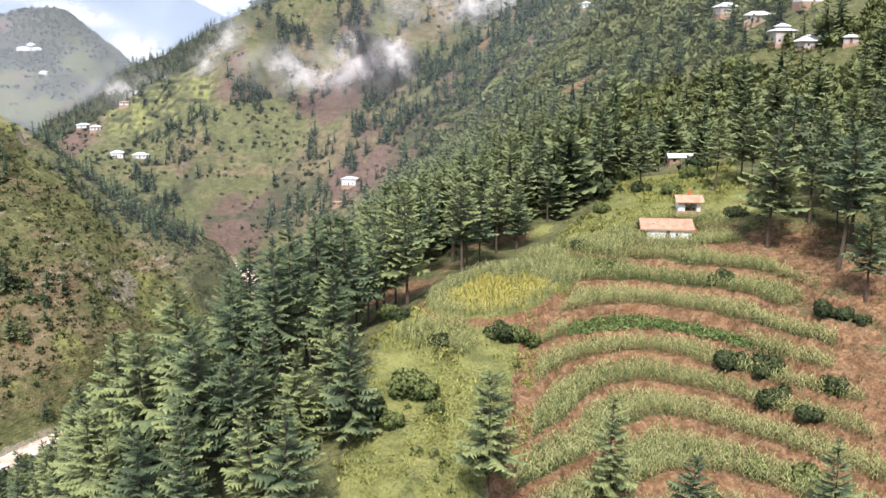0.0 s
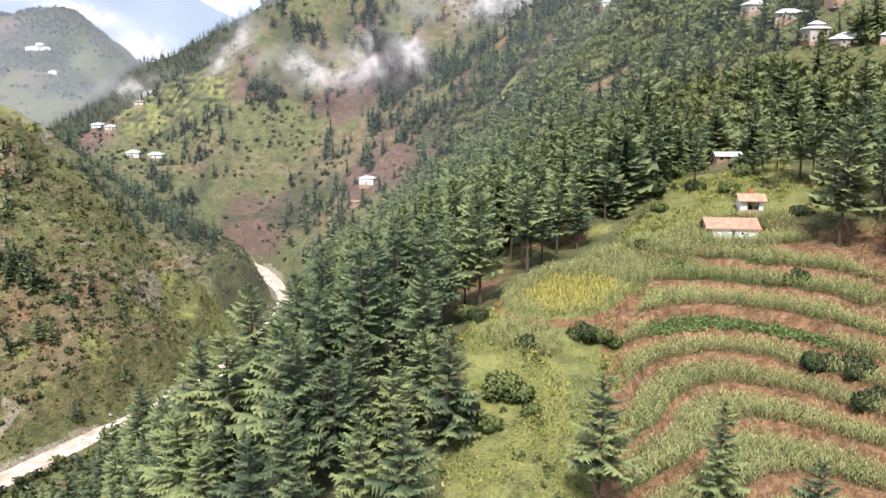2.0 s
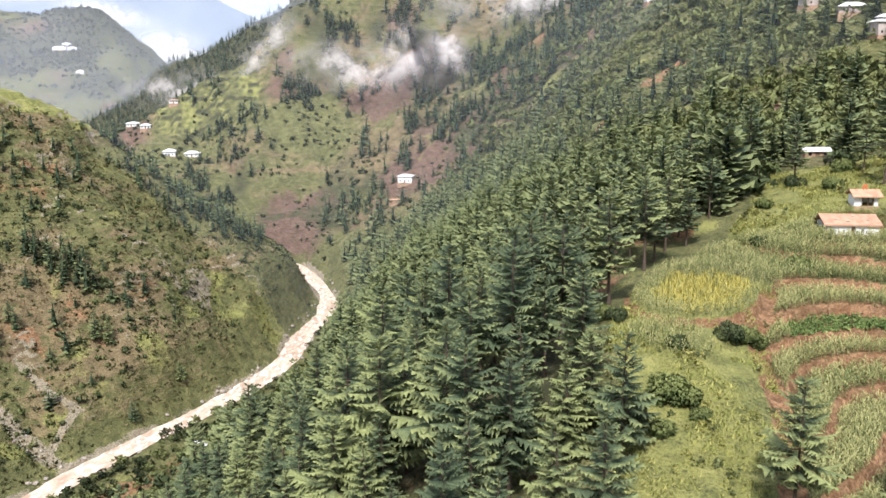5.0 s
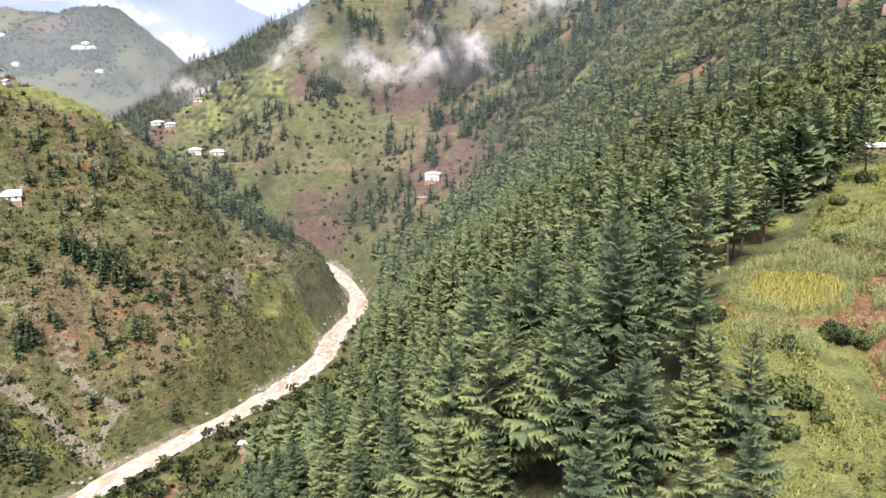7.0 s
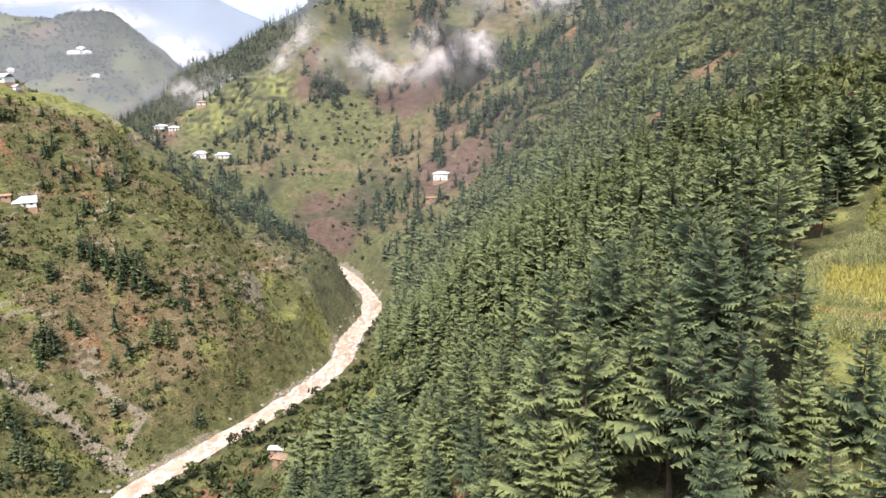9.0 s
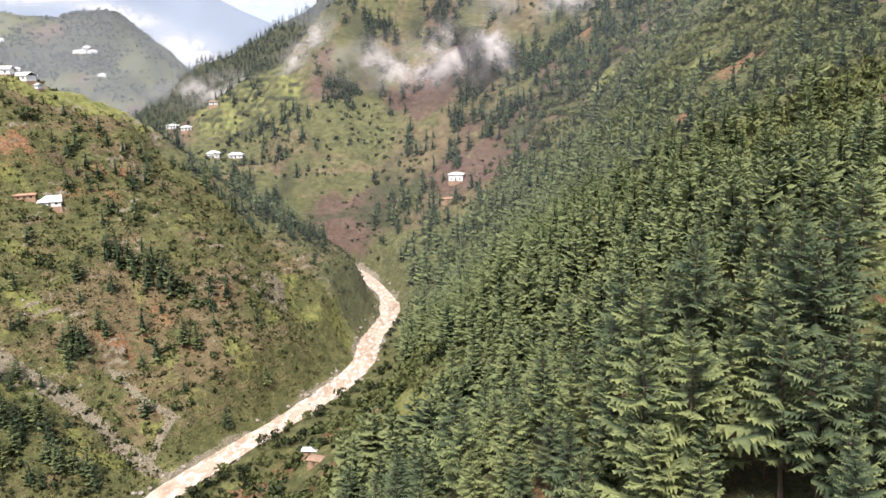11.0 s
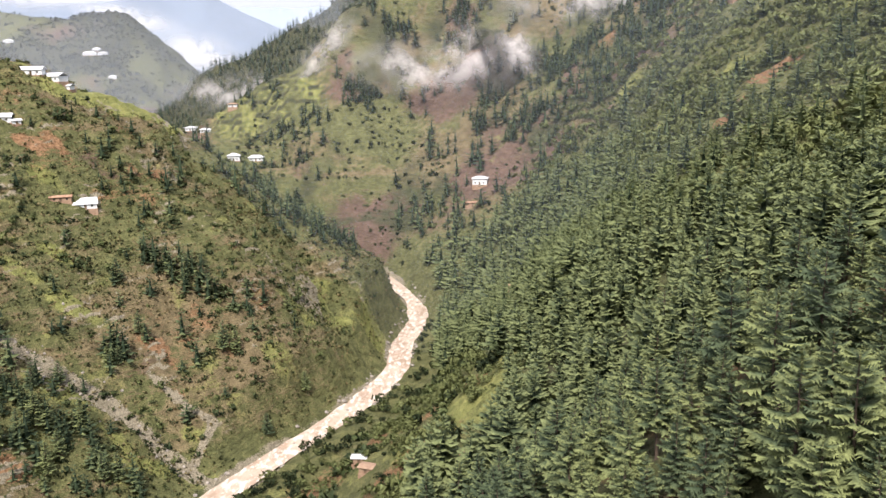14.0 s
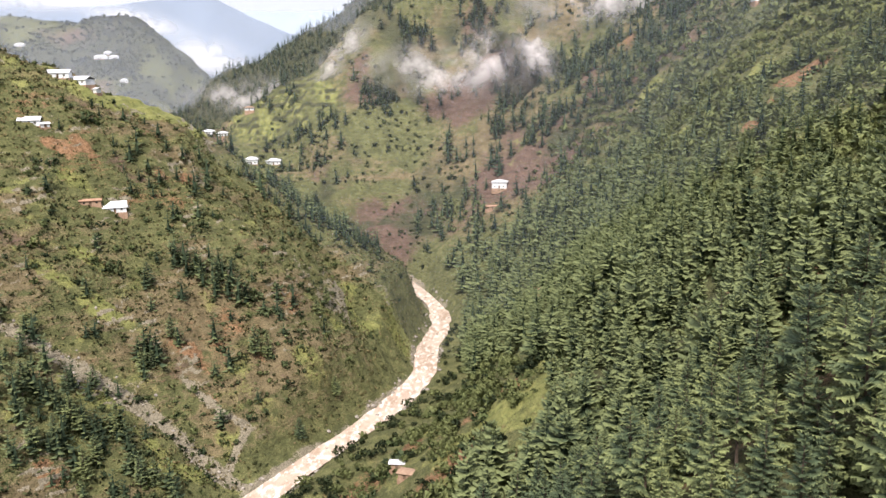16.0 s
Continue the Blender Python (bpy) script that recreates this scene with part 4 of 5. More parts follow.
def woods():
    rng = np.random.default_rng(11)
    x, y = cells(-560, 520, 186, 800, 6.7, rng)
    side, clear = river_side(x, y), fractal(x, y, 46, 4, 71)
    east = smooth(np.interp(y, (250, 330, 390), (98, 66, 12)), np.interp(y, (250, 330, 390), (122, 88, 22)), side) * smooth(186, 194, y) * np.where(y < 222, smooth(-1, -4, x - forest_edge(y)), 1.0)
    cover = east * smooth(620, 520, y - 0.6 * np.maximum(x, -20)) * (1.0 + 0.9 * np.minimum(clear, 0.0)) * smooth(-0.55, -0.3, clear)
    cover = cover * (1 - blob(x, y, 77, 450, 17, 11)) * (1 - blob(x, y, 52, 368, 24, 11)) * (1 - blob(x, y, 14, 345, 17, 9)) * (1 - 0.8 * blob(x, y, 18, 420, 12, 9)) * (1 - 0.8 * blob(x, y, -52, 420, 22, 26)) * (1 - blob(x, y, -104, 264, 26, 26)) * (1 - blob(x, y, 68, 240, 14, 16)) * (1 - blob(x, y, 120, 470, 26, 12)) * (1 - blob(x, y, 20, 480, 10, 16)) * (1 - blob(x, y, 110, 400, 16, 8))
    upper = np.maximum(smooth(95, 140, side) * smooth(330, 390, y), smooth(150, 190, side) * smooth(235, 270, y))
    cover = cover * (1 - 0.72 * upper) * (1 - clearings(x, y))
    head = smooth(540, 620, y - 0.6 * np.maximum(x, -20)) * smooth(0, 40, side)
    cover = np.maximum(cover, head * np.maximum(0.16, smooth(-0.06, 0.18, 0.7 * clear + 0.5 * fractal(x + 0.8 * y, y * 0.25, 30, 3, 75) + 0.2 * smooth(-80, 60, x)) * 0.9) * (1 - 0.9 * blob(x, y, -135, 690, 45, 22)) * (1 - 0.8 * blob(x, y, -225, 725, 45, 45)))
    west = smooth(-22, -40, side) * smooth(575, 560, y)
    cover = np.maximum(cover, west * np.maximum(0.045, 0.6 * smooth(0.16, 0.34, fractal(x, y, 30, 3, 72))))
    cover = np.maximum(cover, 1.0 * blob(x, y, -180, 466, 56, 40) * west + 0.5 * blob(x, y, -232, 292, 22, 26))
    cover = np.maximum(cover, 0.5 * smooth(590, 620, y) * smooth(-160, -230, x) * smooth(0.0, 0.25, clear))
    clump = 1.4 * blob(x, y, -157, 712, 22, 15) + blob(x, y, -205, 668, 34, 14)
    cover = np.maximum(cover, clump)
    cover = cover * (1 - ridge_meadow(x, y)) * (1 - yards(x, y))
    ok = (rng.uniform(0, 1, x.size) < cover) & in_view(x, y) & (along(RIVER, x, y)[0] > 14)
    x, y = x[ok], y[ok]
    for cx, cy, rx, ry, many in ((-159, 716, 13, 9, 34), (3, 690, 22, 14, 40), (-138, 757, 14, 10, 22), (-75, 764, 16, 12, 24), (-36, 645, 14, 14, 22), (-65, 668, 9, 9, 10), (66, 668, 22, 14, 34), (-190, 692, 12, 6, 12),
                                 (-212, 500, 12, 22, 26), (-186, 490, 14, 22, 30), (-160, 460, 14, 16, 24), (-226, 688, 14, 6, 12),
                                 (-226, 272, 14, 9, 30), (-208, 277, 10, 7, 14), (-236, 283, 9, 8, 14), (-200, 359, 14, 5, 34), (-211, 314, 5, 4, 9), (-194, 278, 5, 4, 6), (-188, 356, 7, 4, 9),
                                 (-221, 638, 11, 11, 22), (-201, 620, 11, 11, 22), (-148, 475, 11, 11, 22)):
        x, y = np.append(x, cx + rng.normal(0, 0.6, many) * rx), np.append(y, cy + rng.normal(0, 0.6, many) * ry)
    size = rng.uniform(0.85, 1.75, x.size) * np.where(river_side(x, y) < 0, 0.8, 1.0) * np.where(y > 560, 1.15, 1.0) * np.where(rng.uniform(0, 1, x.size) < 0.12, 0.55, 1.0)
    head = (y > 560) | (river_side(x, y) < 0)
    near = (y < 400) & ~head
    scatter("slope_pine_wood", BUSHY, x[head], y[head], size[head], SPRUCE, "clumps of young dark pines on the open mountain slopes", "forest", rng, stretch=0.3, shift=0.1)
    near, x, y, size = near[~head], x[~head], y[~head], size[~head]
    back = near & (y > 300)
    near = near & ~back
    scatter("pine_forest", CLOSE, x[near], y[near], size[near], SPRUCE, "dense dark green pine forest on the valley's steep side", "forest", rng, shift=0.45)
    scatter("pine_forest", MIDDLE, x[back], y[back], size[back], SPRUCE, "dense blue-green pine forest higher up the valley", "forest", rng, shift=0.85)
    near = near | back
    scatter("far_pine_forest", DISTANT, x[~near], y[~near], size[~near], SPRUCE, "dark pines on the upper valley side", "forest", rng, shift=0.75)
    x, y = cells(-450, -120, 865, 1015, 4.2, rng)
    spur, _ = along(CRESTS[1][0], x, y)
    ok = (rng.uniform(0, 1, x.size) < 0.95 * smooth(150, 125, spur) * smooth(-0.4, -0.1, fractal(x, y, 40, 3, 74))) & in_view(x, y)
    x, y = x[ok], y[ok]
    scatter("spur_pine_forest", FAR_SMALL, x, y, rng.uniform(0.55, 1.1, x.size), SPRUCE, "dense dark pine forest on the spur beyond the valley bend", "forest", rng, shift=-0.2)
    x, y = cells(-900, -200, 1000, 1330, 5.6, rng)
    clear = fractal(x, y, 70, 4, 73)
    cover = 0.8 * smooth(-0.15, 0.2, clear) + 0.08
    ok = (rng.uniform(0, 1, x.size) < cover) & in_view(x, y)
    x, y = x[ok], y[ok]
    scatter("ridge_woods", [shrub(270 + i, 7, 4, 0.85) for i in range(4)], x, y, rng.uniform(0.9, 2.6, x.size), SCRUB, "patchy dark woods on the hills beyond the valley bend", "forest", rng)


def scrub():
    rng = np.random.default_rng(12)
    x, y = cells(-480, 260, 200, 620, 3.6, rng)
    side, clear = river_side(x, y), fractal(x, y, 34, 4, 81)
    cover = smooth(-14, -24, side) * (0.2 + 0.45 * smooth(0.02, 0.25, clear) + 0.8 * patches(x, y, WEST_THICKETS) + 0.22 * smooth(-60, -30, side) - 0.2 * patches(x, y, WEST_EARTH + WEST_GRASS))
    cover = np.maximum(cover, smooth(20, 40, side) * 0.12) * (1 - 0.85 * ridge_meadow(x, y)) * (1 - yards(x, y))
    ok = (rng.uniform(0, 1, x.size) < cover) & in_view(x, y) & (along(RIVER, x, y)[0] > 7.5)
    x, y = x[ok], y[ok]
    s = rng.uniform(0.5, 1.5, x.size) ** 1.3 * np.where(river_side(x, y) > 0, 1.6 + 0.9 * smooth(400, 330, y), 1.1 + 0.7 * patches(x, y, WEST_THICKETS))
    dark = rng.uniform(0, 1, x.size) < np.where(river_side(x, y) > 0, 0.25 + 0.65 * smooth(24, 14, river_side(x, y)), 0.45)
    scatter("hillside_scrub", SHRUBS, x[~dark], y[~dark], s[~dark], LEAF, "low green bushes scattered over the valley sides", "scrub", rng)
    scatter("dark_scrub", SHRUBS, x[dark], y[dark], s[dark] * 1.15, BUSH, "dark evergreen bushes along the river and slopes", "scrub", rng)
    # broad-leaved trees: along the river's east bank, and on the upper slope
    x, y = cells(-195, 60, 200, 480, 3.7, rng)
    side = river_side(x, y)
    ok = (rng.uniform(0, 1, x.size) < smooth(8, 11, side) * smooth(np.interp(y, (330, 400), (110, 40)), np.interp(y, (330, 400), (80, 24)), side) * smooth(480, 440, y) * (1 - 0.8 * clearings(x, y)) * (0.55 + 1.5 * fractal(x, y, 15, 3, 87))) & in_view(x, y) & (along(RIVER, x, y)[0] > 8) & (rough_height(x, y) < 62) & (yards(x, y) < 0.5)
    x, y, side = x[ok], y[ok], side[ok]
    s = rng.uniform(0.8, 2.9, x.size) * np.where(y < 380, 1.0, 0.75)
    dark = rng.uniform(0, 1, x.size) < 0.16 + 0.6 * smooth(34, 20, side)
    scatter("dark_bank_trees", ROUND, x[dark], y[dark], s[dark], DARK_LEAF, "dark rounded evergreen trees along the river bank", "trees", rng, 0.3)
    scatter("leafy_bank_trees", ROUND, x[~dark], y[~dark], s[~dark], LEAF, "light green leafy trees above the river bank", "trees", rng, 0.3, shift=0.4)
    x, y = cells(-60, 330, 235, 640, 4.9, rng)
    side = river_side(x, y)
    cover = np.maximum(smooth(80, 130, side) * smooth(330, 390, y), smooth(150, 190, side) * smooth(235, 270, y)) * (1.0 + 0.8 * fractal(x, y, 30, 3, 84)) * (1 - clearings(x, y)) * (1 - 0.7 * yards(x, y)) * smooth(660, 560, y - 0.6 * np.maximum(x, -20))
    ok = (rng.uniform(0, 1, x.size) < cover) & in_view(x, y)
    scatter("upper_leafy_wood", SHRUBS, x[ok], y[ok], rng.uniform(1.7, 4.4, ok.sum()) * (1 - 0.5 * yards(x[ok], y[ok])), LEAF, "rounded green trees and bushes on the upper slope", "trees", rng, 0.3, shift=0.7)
    x, y = cells(-340, 240, 570, 800, 4.6, rng)
    cover = smooth(8, 20, along(RIVER, x, y)[0]) * (0.16 + 1.7 * fractal(x, y, 26, 3, 83) + 0.15 * smooth(-40, 60, x) + 0.5 * blob(x, y, -132, 690, 44, 24))
    ok = (rng.uniform(0, 1, x.size) < cover) & in_view(x, y)
    scatter("mountain_scrub", [shrub(290 + i, 7, 5, 0.8) for i in range(4)], x[ok], y[ok], rng.uniform(0.5, 1.9, ok.sum()), SCRUB, "small dark bushes dotted over the red mountain slope", "scrub", rng)
    x, y = cells(-420, -85, 235, 580, 1.55, rng)
    cover = (1 - ridge_meadow(x, y)) * smooth(-7, -12, river_side(x, y)) * (0.6 + 0.8 * fractal(x, y, 12, 3, 82) - 0.25 * patches(x, y, WEST_EARTH))
    ok = (rng.uniform(0, 1, x.size) < cover) & in_view(x, y) & (along(RIVER, x, y)[0] > 8)
    tuft = [shrub(300 + i, 4, 3, 0.34, 0.6, 0.35) for i in range(4)]
    dark = rng.uniform(0, 1, x.size) < 0.4
    a, b = ok & ~dark, ok & dark
    scatter("tussock_grass", tuft, x[a], y[a], rng.uniform(0.7, 1.7, a.sum()), TUSSOCK, "dry olive tussocks of grass on the eroded slope", "grass", rng, 0.05, 0.3)
    scatter("low_scrub", tuft, x[b], y[b], rng.uniform(0.7, 1.9, b.sum()), SCRUB, "knee-high green scrub on the eroded slope", "scrub", rng, 0.05, 0.3)


woods()
scrub()


# -- houses --
def wall_run(bm, x0, x1, y0, y1, z0, z1, gaps):
    """A wall from x0 to x1 with openings (left, right, sill, head) cut through it."""
    at = x0
    for left, right, sill, head in sorted(gaps):
        box(bm, at, y0, z0, left, y1, z1)
        if sill > z0:
            box(bm, left, y0, z0, right, y1, sill)
        if head < z1:
            box(bm, left, y0, head, right, y1, z1)
        at = right
    box(bm, at, y0, z0, x1, y1, z1)


def prism(bm, points, y0, y1):
    """A solid with the outline points (x, z), from y0 to y1."""
    a, b = [bm.verts.new((x, y0, z)) for x, z in points], [bm.verts.new((x, y1, z)) for x, z in points]
    bm.faces.new(a)
    bm.faces.new(b[::-1])
    for i in range(len(points)):
        j = (i + 1) % len(points)
        bm.faces.new((a[j], a[i], b[i], b[j]))
    bmesh.ops.recalc_face_normals(bm, faces=bm.faces)


def hip_roof(w, d, z, rise, over, lip=0.14):
    """A hipped roof with a thin edge."""
    bm = bmesh.new()
    x, y, r = w / 2 + over, d / 2 + over, max(0.15, (w - d) / 2 + 0.4)
    low = [bm.verts.new(p) for p in ((-x, -y, z - lip), (x, -y, z - lip), (x, y, z - lip), (-x, y, z - lip))]
    mid = [bm.verts.new((v.co.x, v.co.y, z)) for v in low]
    a, b = bm.verts.new((-r, 0, z + rise)), bm.verts.new((r, 0, z + rise))
    bm.faces.new(low[::-1])
    for i in range(4):
        bm.faces.new((low[i], low[(i + 1) % 4], mid[(i + 1) % 4], mid[i]))
    bm.faces.new((mid[0], mid[1], b, a))
    bm.faces.new((mid[2], mid[3], a, b))
    bm.faces.new((mid[1], mid[2], b))
    bm.faces.new((mid[3], mid[0], a))
    return bm


def slope_roof(w, front, back_depth, z, rise, over, thick=0.2):
    """A gabled roof along x whose two slopes reach front and back_depth metres from the ridge."""
    bm = bmesh.new()
    f, b = -front - over, back_depth + over
    zf, zb = z - rise * over / front, z - rise * over / back_depth
    prism(bm, [(f, zf), (0, z + rise), (b, zb), (b, zb + thick), (0, z + rise + thick), (f, zf + thick)], -w / 2 - over, w / 2 + over)
    bmesh.ops.transform(bm, matrix=Matrix(((0, 1, 0, 0), (1, 0, 0, 0), (0, 0, 1, 0), (0, 0, 0, 1))), verts=bm.verts)
    bmesh.ops.reverse_faces(bm, faces=bm.faces)
    return bm


def house(x, y, turn, w, d, tall, label, roof="hip", rise=1.6, wall=None, cover=None, openings=True, sunk=1.2, group="", name="village_house", accent=None, lift=0.0):
    """A small hill house: walls with a doorway and windows, a roof, a plinth that runs into the slope."""
    thing = tagged(new(name), label, "house", group)
    lowest = min(ground_at(x + c * w / 2 + s * d / 2, y - c * d / 2 + s * w / 2) for c, s in ((math.cos(radians(turn)), math.sin(radians(turn))), (0, math.sin(radians(turn)))))
    thing.matrix_world = pose(x, y, min(ground_at(x, y), lowest + 1.0) - 0.2 + lift, 0, 0, turn)
    wall, cover = wall or LIME, cover or TIN
    gaps = [(-0.5, 0.5, 0, min(2.0, tall - 0.3))] if openings else []
    if openings and w > 6:
        gaps += [(-w * 0.36, -w * 0.36 + 0.9, 0.9, 1.8), (w * 0.24, w * 0.24 + 0.9, 0.9, 1.8)]
    bm = bmesh.new()
    wall_run(bm, -w / 2, w / 2, -d / 2, -d / 2 + 0.3, 0, tall, gaps)
    box(bm, -w / 2, d / 2 - 0.3, 0, w / 2, d / 2, tall)
    box(bm, -w / 2, -d / 2 + 0.3, 0, -w / 2 + 0.3, d / 2 - 0.3, tall)
    box(bm, w / 2 - 0.3, -d / 2 + 0.3, 0, w / 2, d / 2 - 0.3, tall)
    part("wall", bm, wall, thing)
    part("plinth", box(bmesh.new(), -w / 2 - 0.25, -d / 2 - 0.25, -sunk - 2.5, w / 2 + 0.25, d / 2 + 0.25, 0.0), MUD, thing, "mud and stone plinth")
    if roof == "hip":
        part("roof", hip_roof(w, d, tall, rise, 0.7), cover, thing)
    else:
        part("roof", slope_roof(w, d / 2, d / 2, tall, rise, 0.5), cover, thing)
    for left, right, sill, head in gaps:
        if sill == 0:
            door = part("door", box(bmesh.new(), left, -d / 2 + 0.12, 0, right, -d / 2 + 0.18, head), WOOD, thing, "dark wooden door")
        else:
            window = part("window", box(bmesh.new(), left, -d / 2 + 0.14, sill, right, -d / 2 + 0.17, head), GLASS, thing, "dark window")
            bm = bmesh.new()
            for x0, x1, z0, z1 in ((left, left + 0.08, sill, head), (right - 0.08, right, sill, head), (left + 0.08, right - 0.08, sill, sill + 0.08), (left + 0.08, right - 0.08, head - 0.08, head)):
                box(bm, x0, -d / 2 + 0.06, z0, x1, -d / 2 + 0.13, z1)
            part("frame", bm, WOOD, window)
    if accent:
        bm = bmesh.new()
        prism(bm, [(-w / 2 - 0.02, tall - 0.1), (-w / 2 - 0.02, tall - 0.9), (-w / 2 - 2.0, tall - 1.3), (-w / 2 - 2.0, tall - 1.15)], -d / 2 - 0.4, d / 2)
        part("awning", bm, accent, thing, "red-orange sheet awning")
    return thing


def field_house():
    """The long mud-roofed house among the maize, and its open-fronted hut."""
    thing = tagged(new("farm_house"), "long low limewashed house with a reddish mud roof among maize", "house")
    x, y = 44.8, 171.5
    thing.matrix_world = pose(x, y, ground_at(x, y) + 0.05, 0, 0, -8)
    w, d, tall = 9.6, 6.4, 2.0
    gaps = [(-0.2, 0.5, 0, 1.75), (1.6, 2.1, 0.8, 1.3)]
    bm = bmesh.new()
    wall_run(bm, -w / 2 + 1.0, w / 2, -d / 2, -d / 2 + 0.35, 0, tall, gaps)
    box(bm, -w / 2, d / 2 - 0.35, 0, w / 2, d / 2, tall)
    box(bm, -w / 2 + 1.0, -d / 2 + 0.35, 0, -w / 2 + 1.35, d / 2 - 0.35, tall)
    box(bm, w / 2 - 0.35, -d / 2 + 0.35, 0, w / 2, d / 2 - 0.35, tall)
    part("wall", bm, LIME, thing)
    part("plinth", box(bmesh.new(), -w / 2 - 0.5, -d / 2 - 0.6, -2.5, w / 2 + 0.5, d / 2 + 0.3, 0.12), MUD, thing, "brown mud plinth")
    part("door", box(bmesh.new(), -0.2, -d / 2 + 0.2, 0.12, 0.5, -d / 2 + 0.26, 1.75), WOOD, thing, "brown plank door")
    part("window", box(bmesh.new(), 1.6, -d / 2 + 0.2, 0.8, 2.1, -d / 2 + 0.24, 1.3), GLASS, thing, "small dark window")
    bm = slope_roof(w, 4.4, 2.4, tall, 1.25, 0.45, 0.28)
    bmesh.ops.translate(bm, vec=(0, 1.2, 0), verts=bm.verts)
    bmesh.ops.subdivide_edges(bm, edges=bm.edges[:], cuts=4, use_grid_fill=True)
    for v in bm.verts:
        v.co.z += 0.09 * noise.noise(v.co * 0.9)
    part("roof", bm, MUD_ROOF, thing, "uneven reddish mud roof with worn patches")
    for px in (-w / 2 + 0.1, -w / 2 + 0.75):
        part("post", box(bmesh.new(), px, -d / 2 + 0.05, 0, px + 0.14, -d / 2 + 0.19, tall), WOOD, thing)
    for i, (bx, by) in enumerate(((-2.5, -1.2), (0.8, 0.2), (3.2, -1.6), (-0.6, -2.2))):
        slab = bmesh.new()
        bmesh.ops.create_icosphere(slab, subdivisions=1, radius=0.28, matrix=Matrix.Translation((bx, by, 2.0 + 1.25 * (1 - abs(by - 1.2) / 4.4) + 0.3)) @ Matrix.Diagonal((1.6, 1.0, 0.4, 1)))
        part("roof_stone", slab, ROCK, thing)
    hut = tagged(new("farm_hut"), "small open-fronted hut with a red-brown roof behind the house", "hut")
    x, y = 51.6, 180.5
    hut.matrix_world = pose(x, y, ground_at(x, y) + 0.1, 0, 0, -6)
    bm = bmesh.new()
    box(bm, -2.3, 1.7, 0, 2.3, 2.0, 2.1)
    box(bm, -2.3, -1.7, 0, -2.0, 1.7, 2.1)
    box(bm, -2.0, -1.7, 0, -0.9, -1.45, 2.1)
    part("wall", bm, LIME, hut)
    part("end_wall", box(bmesh.new(), 1.5, -1.7, 0, 2.3, -1.45, 2.1), LIME, hut)
    part("plinth", box(bmesh.new(), -2.6, -2.0, -2.5, 2.6, 2.3, 0.0), MUD, hut, "mud plinth")
    part("roof", slope_roof(4.8, 2.1, 2.1, 2.1, 0.95, 0.5, 0.2), MUD_ROOF, hut)
    for px in (-0.85, 0.3, 1.3):
        part("post", box(bmesh.new(), px, -1.72, 0, px + 0.13, -1.59, 2.1), WOOD, hut)
    for px, lean in ((-0.25, 0.5), (0.35, -0.4)):
        bm = box(bmesh.new(), -0.12, -0.12, 0, 0.12, 0.12, 1.2)
        bmesh.ops.transform(bm, matrix=pose(px, -0.1, 3.0, 0, 12 * lean, 0), verts=bm.verts)
        part("chimney_pipe", bm, RED_PAINT, hut, "red upright pipe on the ridge")


field_house()
HILL = "tin-roofed houses on the upper slope"
house(134.2, 421, 12, 12, 7, 3.4, "white tin-roofed house with pale pink walls on the forest slope", rise=2.0, wall=PLASTER, group=HILL)
house(134, 381, -14, 11, 7, 2.6, "low house with a broad white hipped tin roof", rise=1.8, wall=PLASTER, group=HILL)
tower = house(133.5, 351, 5, 8, 7, 5.2, "two-storey house with dun walls and a stepped tin roof", rise=1.5, wall=PLASTER, group=HILL)
part("upper_roof", hip_roof(4.2, 4.0, 7.0, 1.2, 0.5), TIN, tower, "small upper tin roof")
part("lantern_wall", box(bmesh.new(), -2.0, -1.9, 5.6, 2.0, 1.9, 6.95), PLASTER, tower)
pavilion = house(140.5, 339, 8, 10, 7, 2.8, "open house with a wide white pyramid tin roof", rise=2.6, wall=PLASTER, group=HILL)
house(149, 325, -20, 5, 4, 2.4, "small shed with a white tin roof among pines", rise=0.9, wall=PLASTER, group=HILL)
house(93, 574, 10, 9, 6, 3.0, "white-roofed house high on the wooded slope", rise=1.4, group=HILL)
house(152, 372, 8, 11, 7, 4.2, "white house with a pale tin roof and dark lower storey", rise=1.3, group=HILL)
house(167, 371, 8, 9, 6, 3.2, "mud-walled house with a brown roof on the upper slope", rise=1.3, cover=WOOD, wall=MUD, group=HILL)
house(66, 241, -5, 6.5, 4.5, 2.2, "low shed with a pale tin roof behind the pines", roof="gable", rise=0.7, wall=MUD, name="shed")
house(88, 322, 20, 7, 5, 2.2, "small stone hut in the forest clearing", roof="gable", rise=0.6, wall=MUD, cover=MUD_ROOF, name="stone_hut")
WEST = "houses on the west ridge"
house(-239.2, 372.5, 24, 9, 6.5, 2.3, "white-roofed house with red-orange gable on the scrubby slope", roof="gable", rise=2.0, accent=RED_PAINT, group=WEST, wall=LIME, lift=2.2)
house(-247, 368, 20, 8, 4, 2.2, "low mud shed with a tan flat roof", roof="gable", rise=0.4, wall=MUD, cover=MUD_ROOF, group=WEST, name="shed")
house(-281, 427, 8, 10, 6, 2.6, "long shed with a white tin roof on the ridge", roof="gable", rise=1.3, group=WEST, name="shed")
house(-271.5, 429, -20, 9.5, 6, 2.6, "house with angled white tin roof on the ridge", roof="gable", rise=1.4, group=WEST)
house(-266.5, 430, -10, 4.5, 4, 1.8, "small pale shed beside the ridge house", roof="gable", rise=0.6, group=WEST, name="shed")
house(-279.5, 391, 14, 8.5, 6, 2.6, "house with a white tin roof below the ridge", roof="gable", rise=1.3, group=WEST)
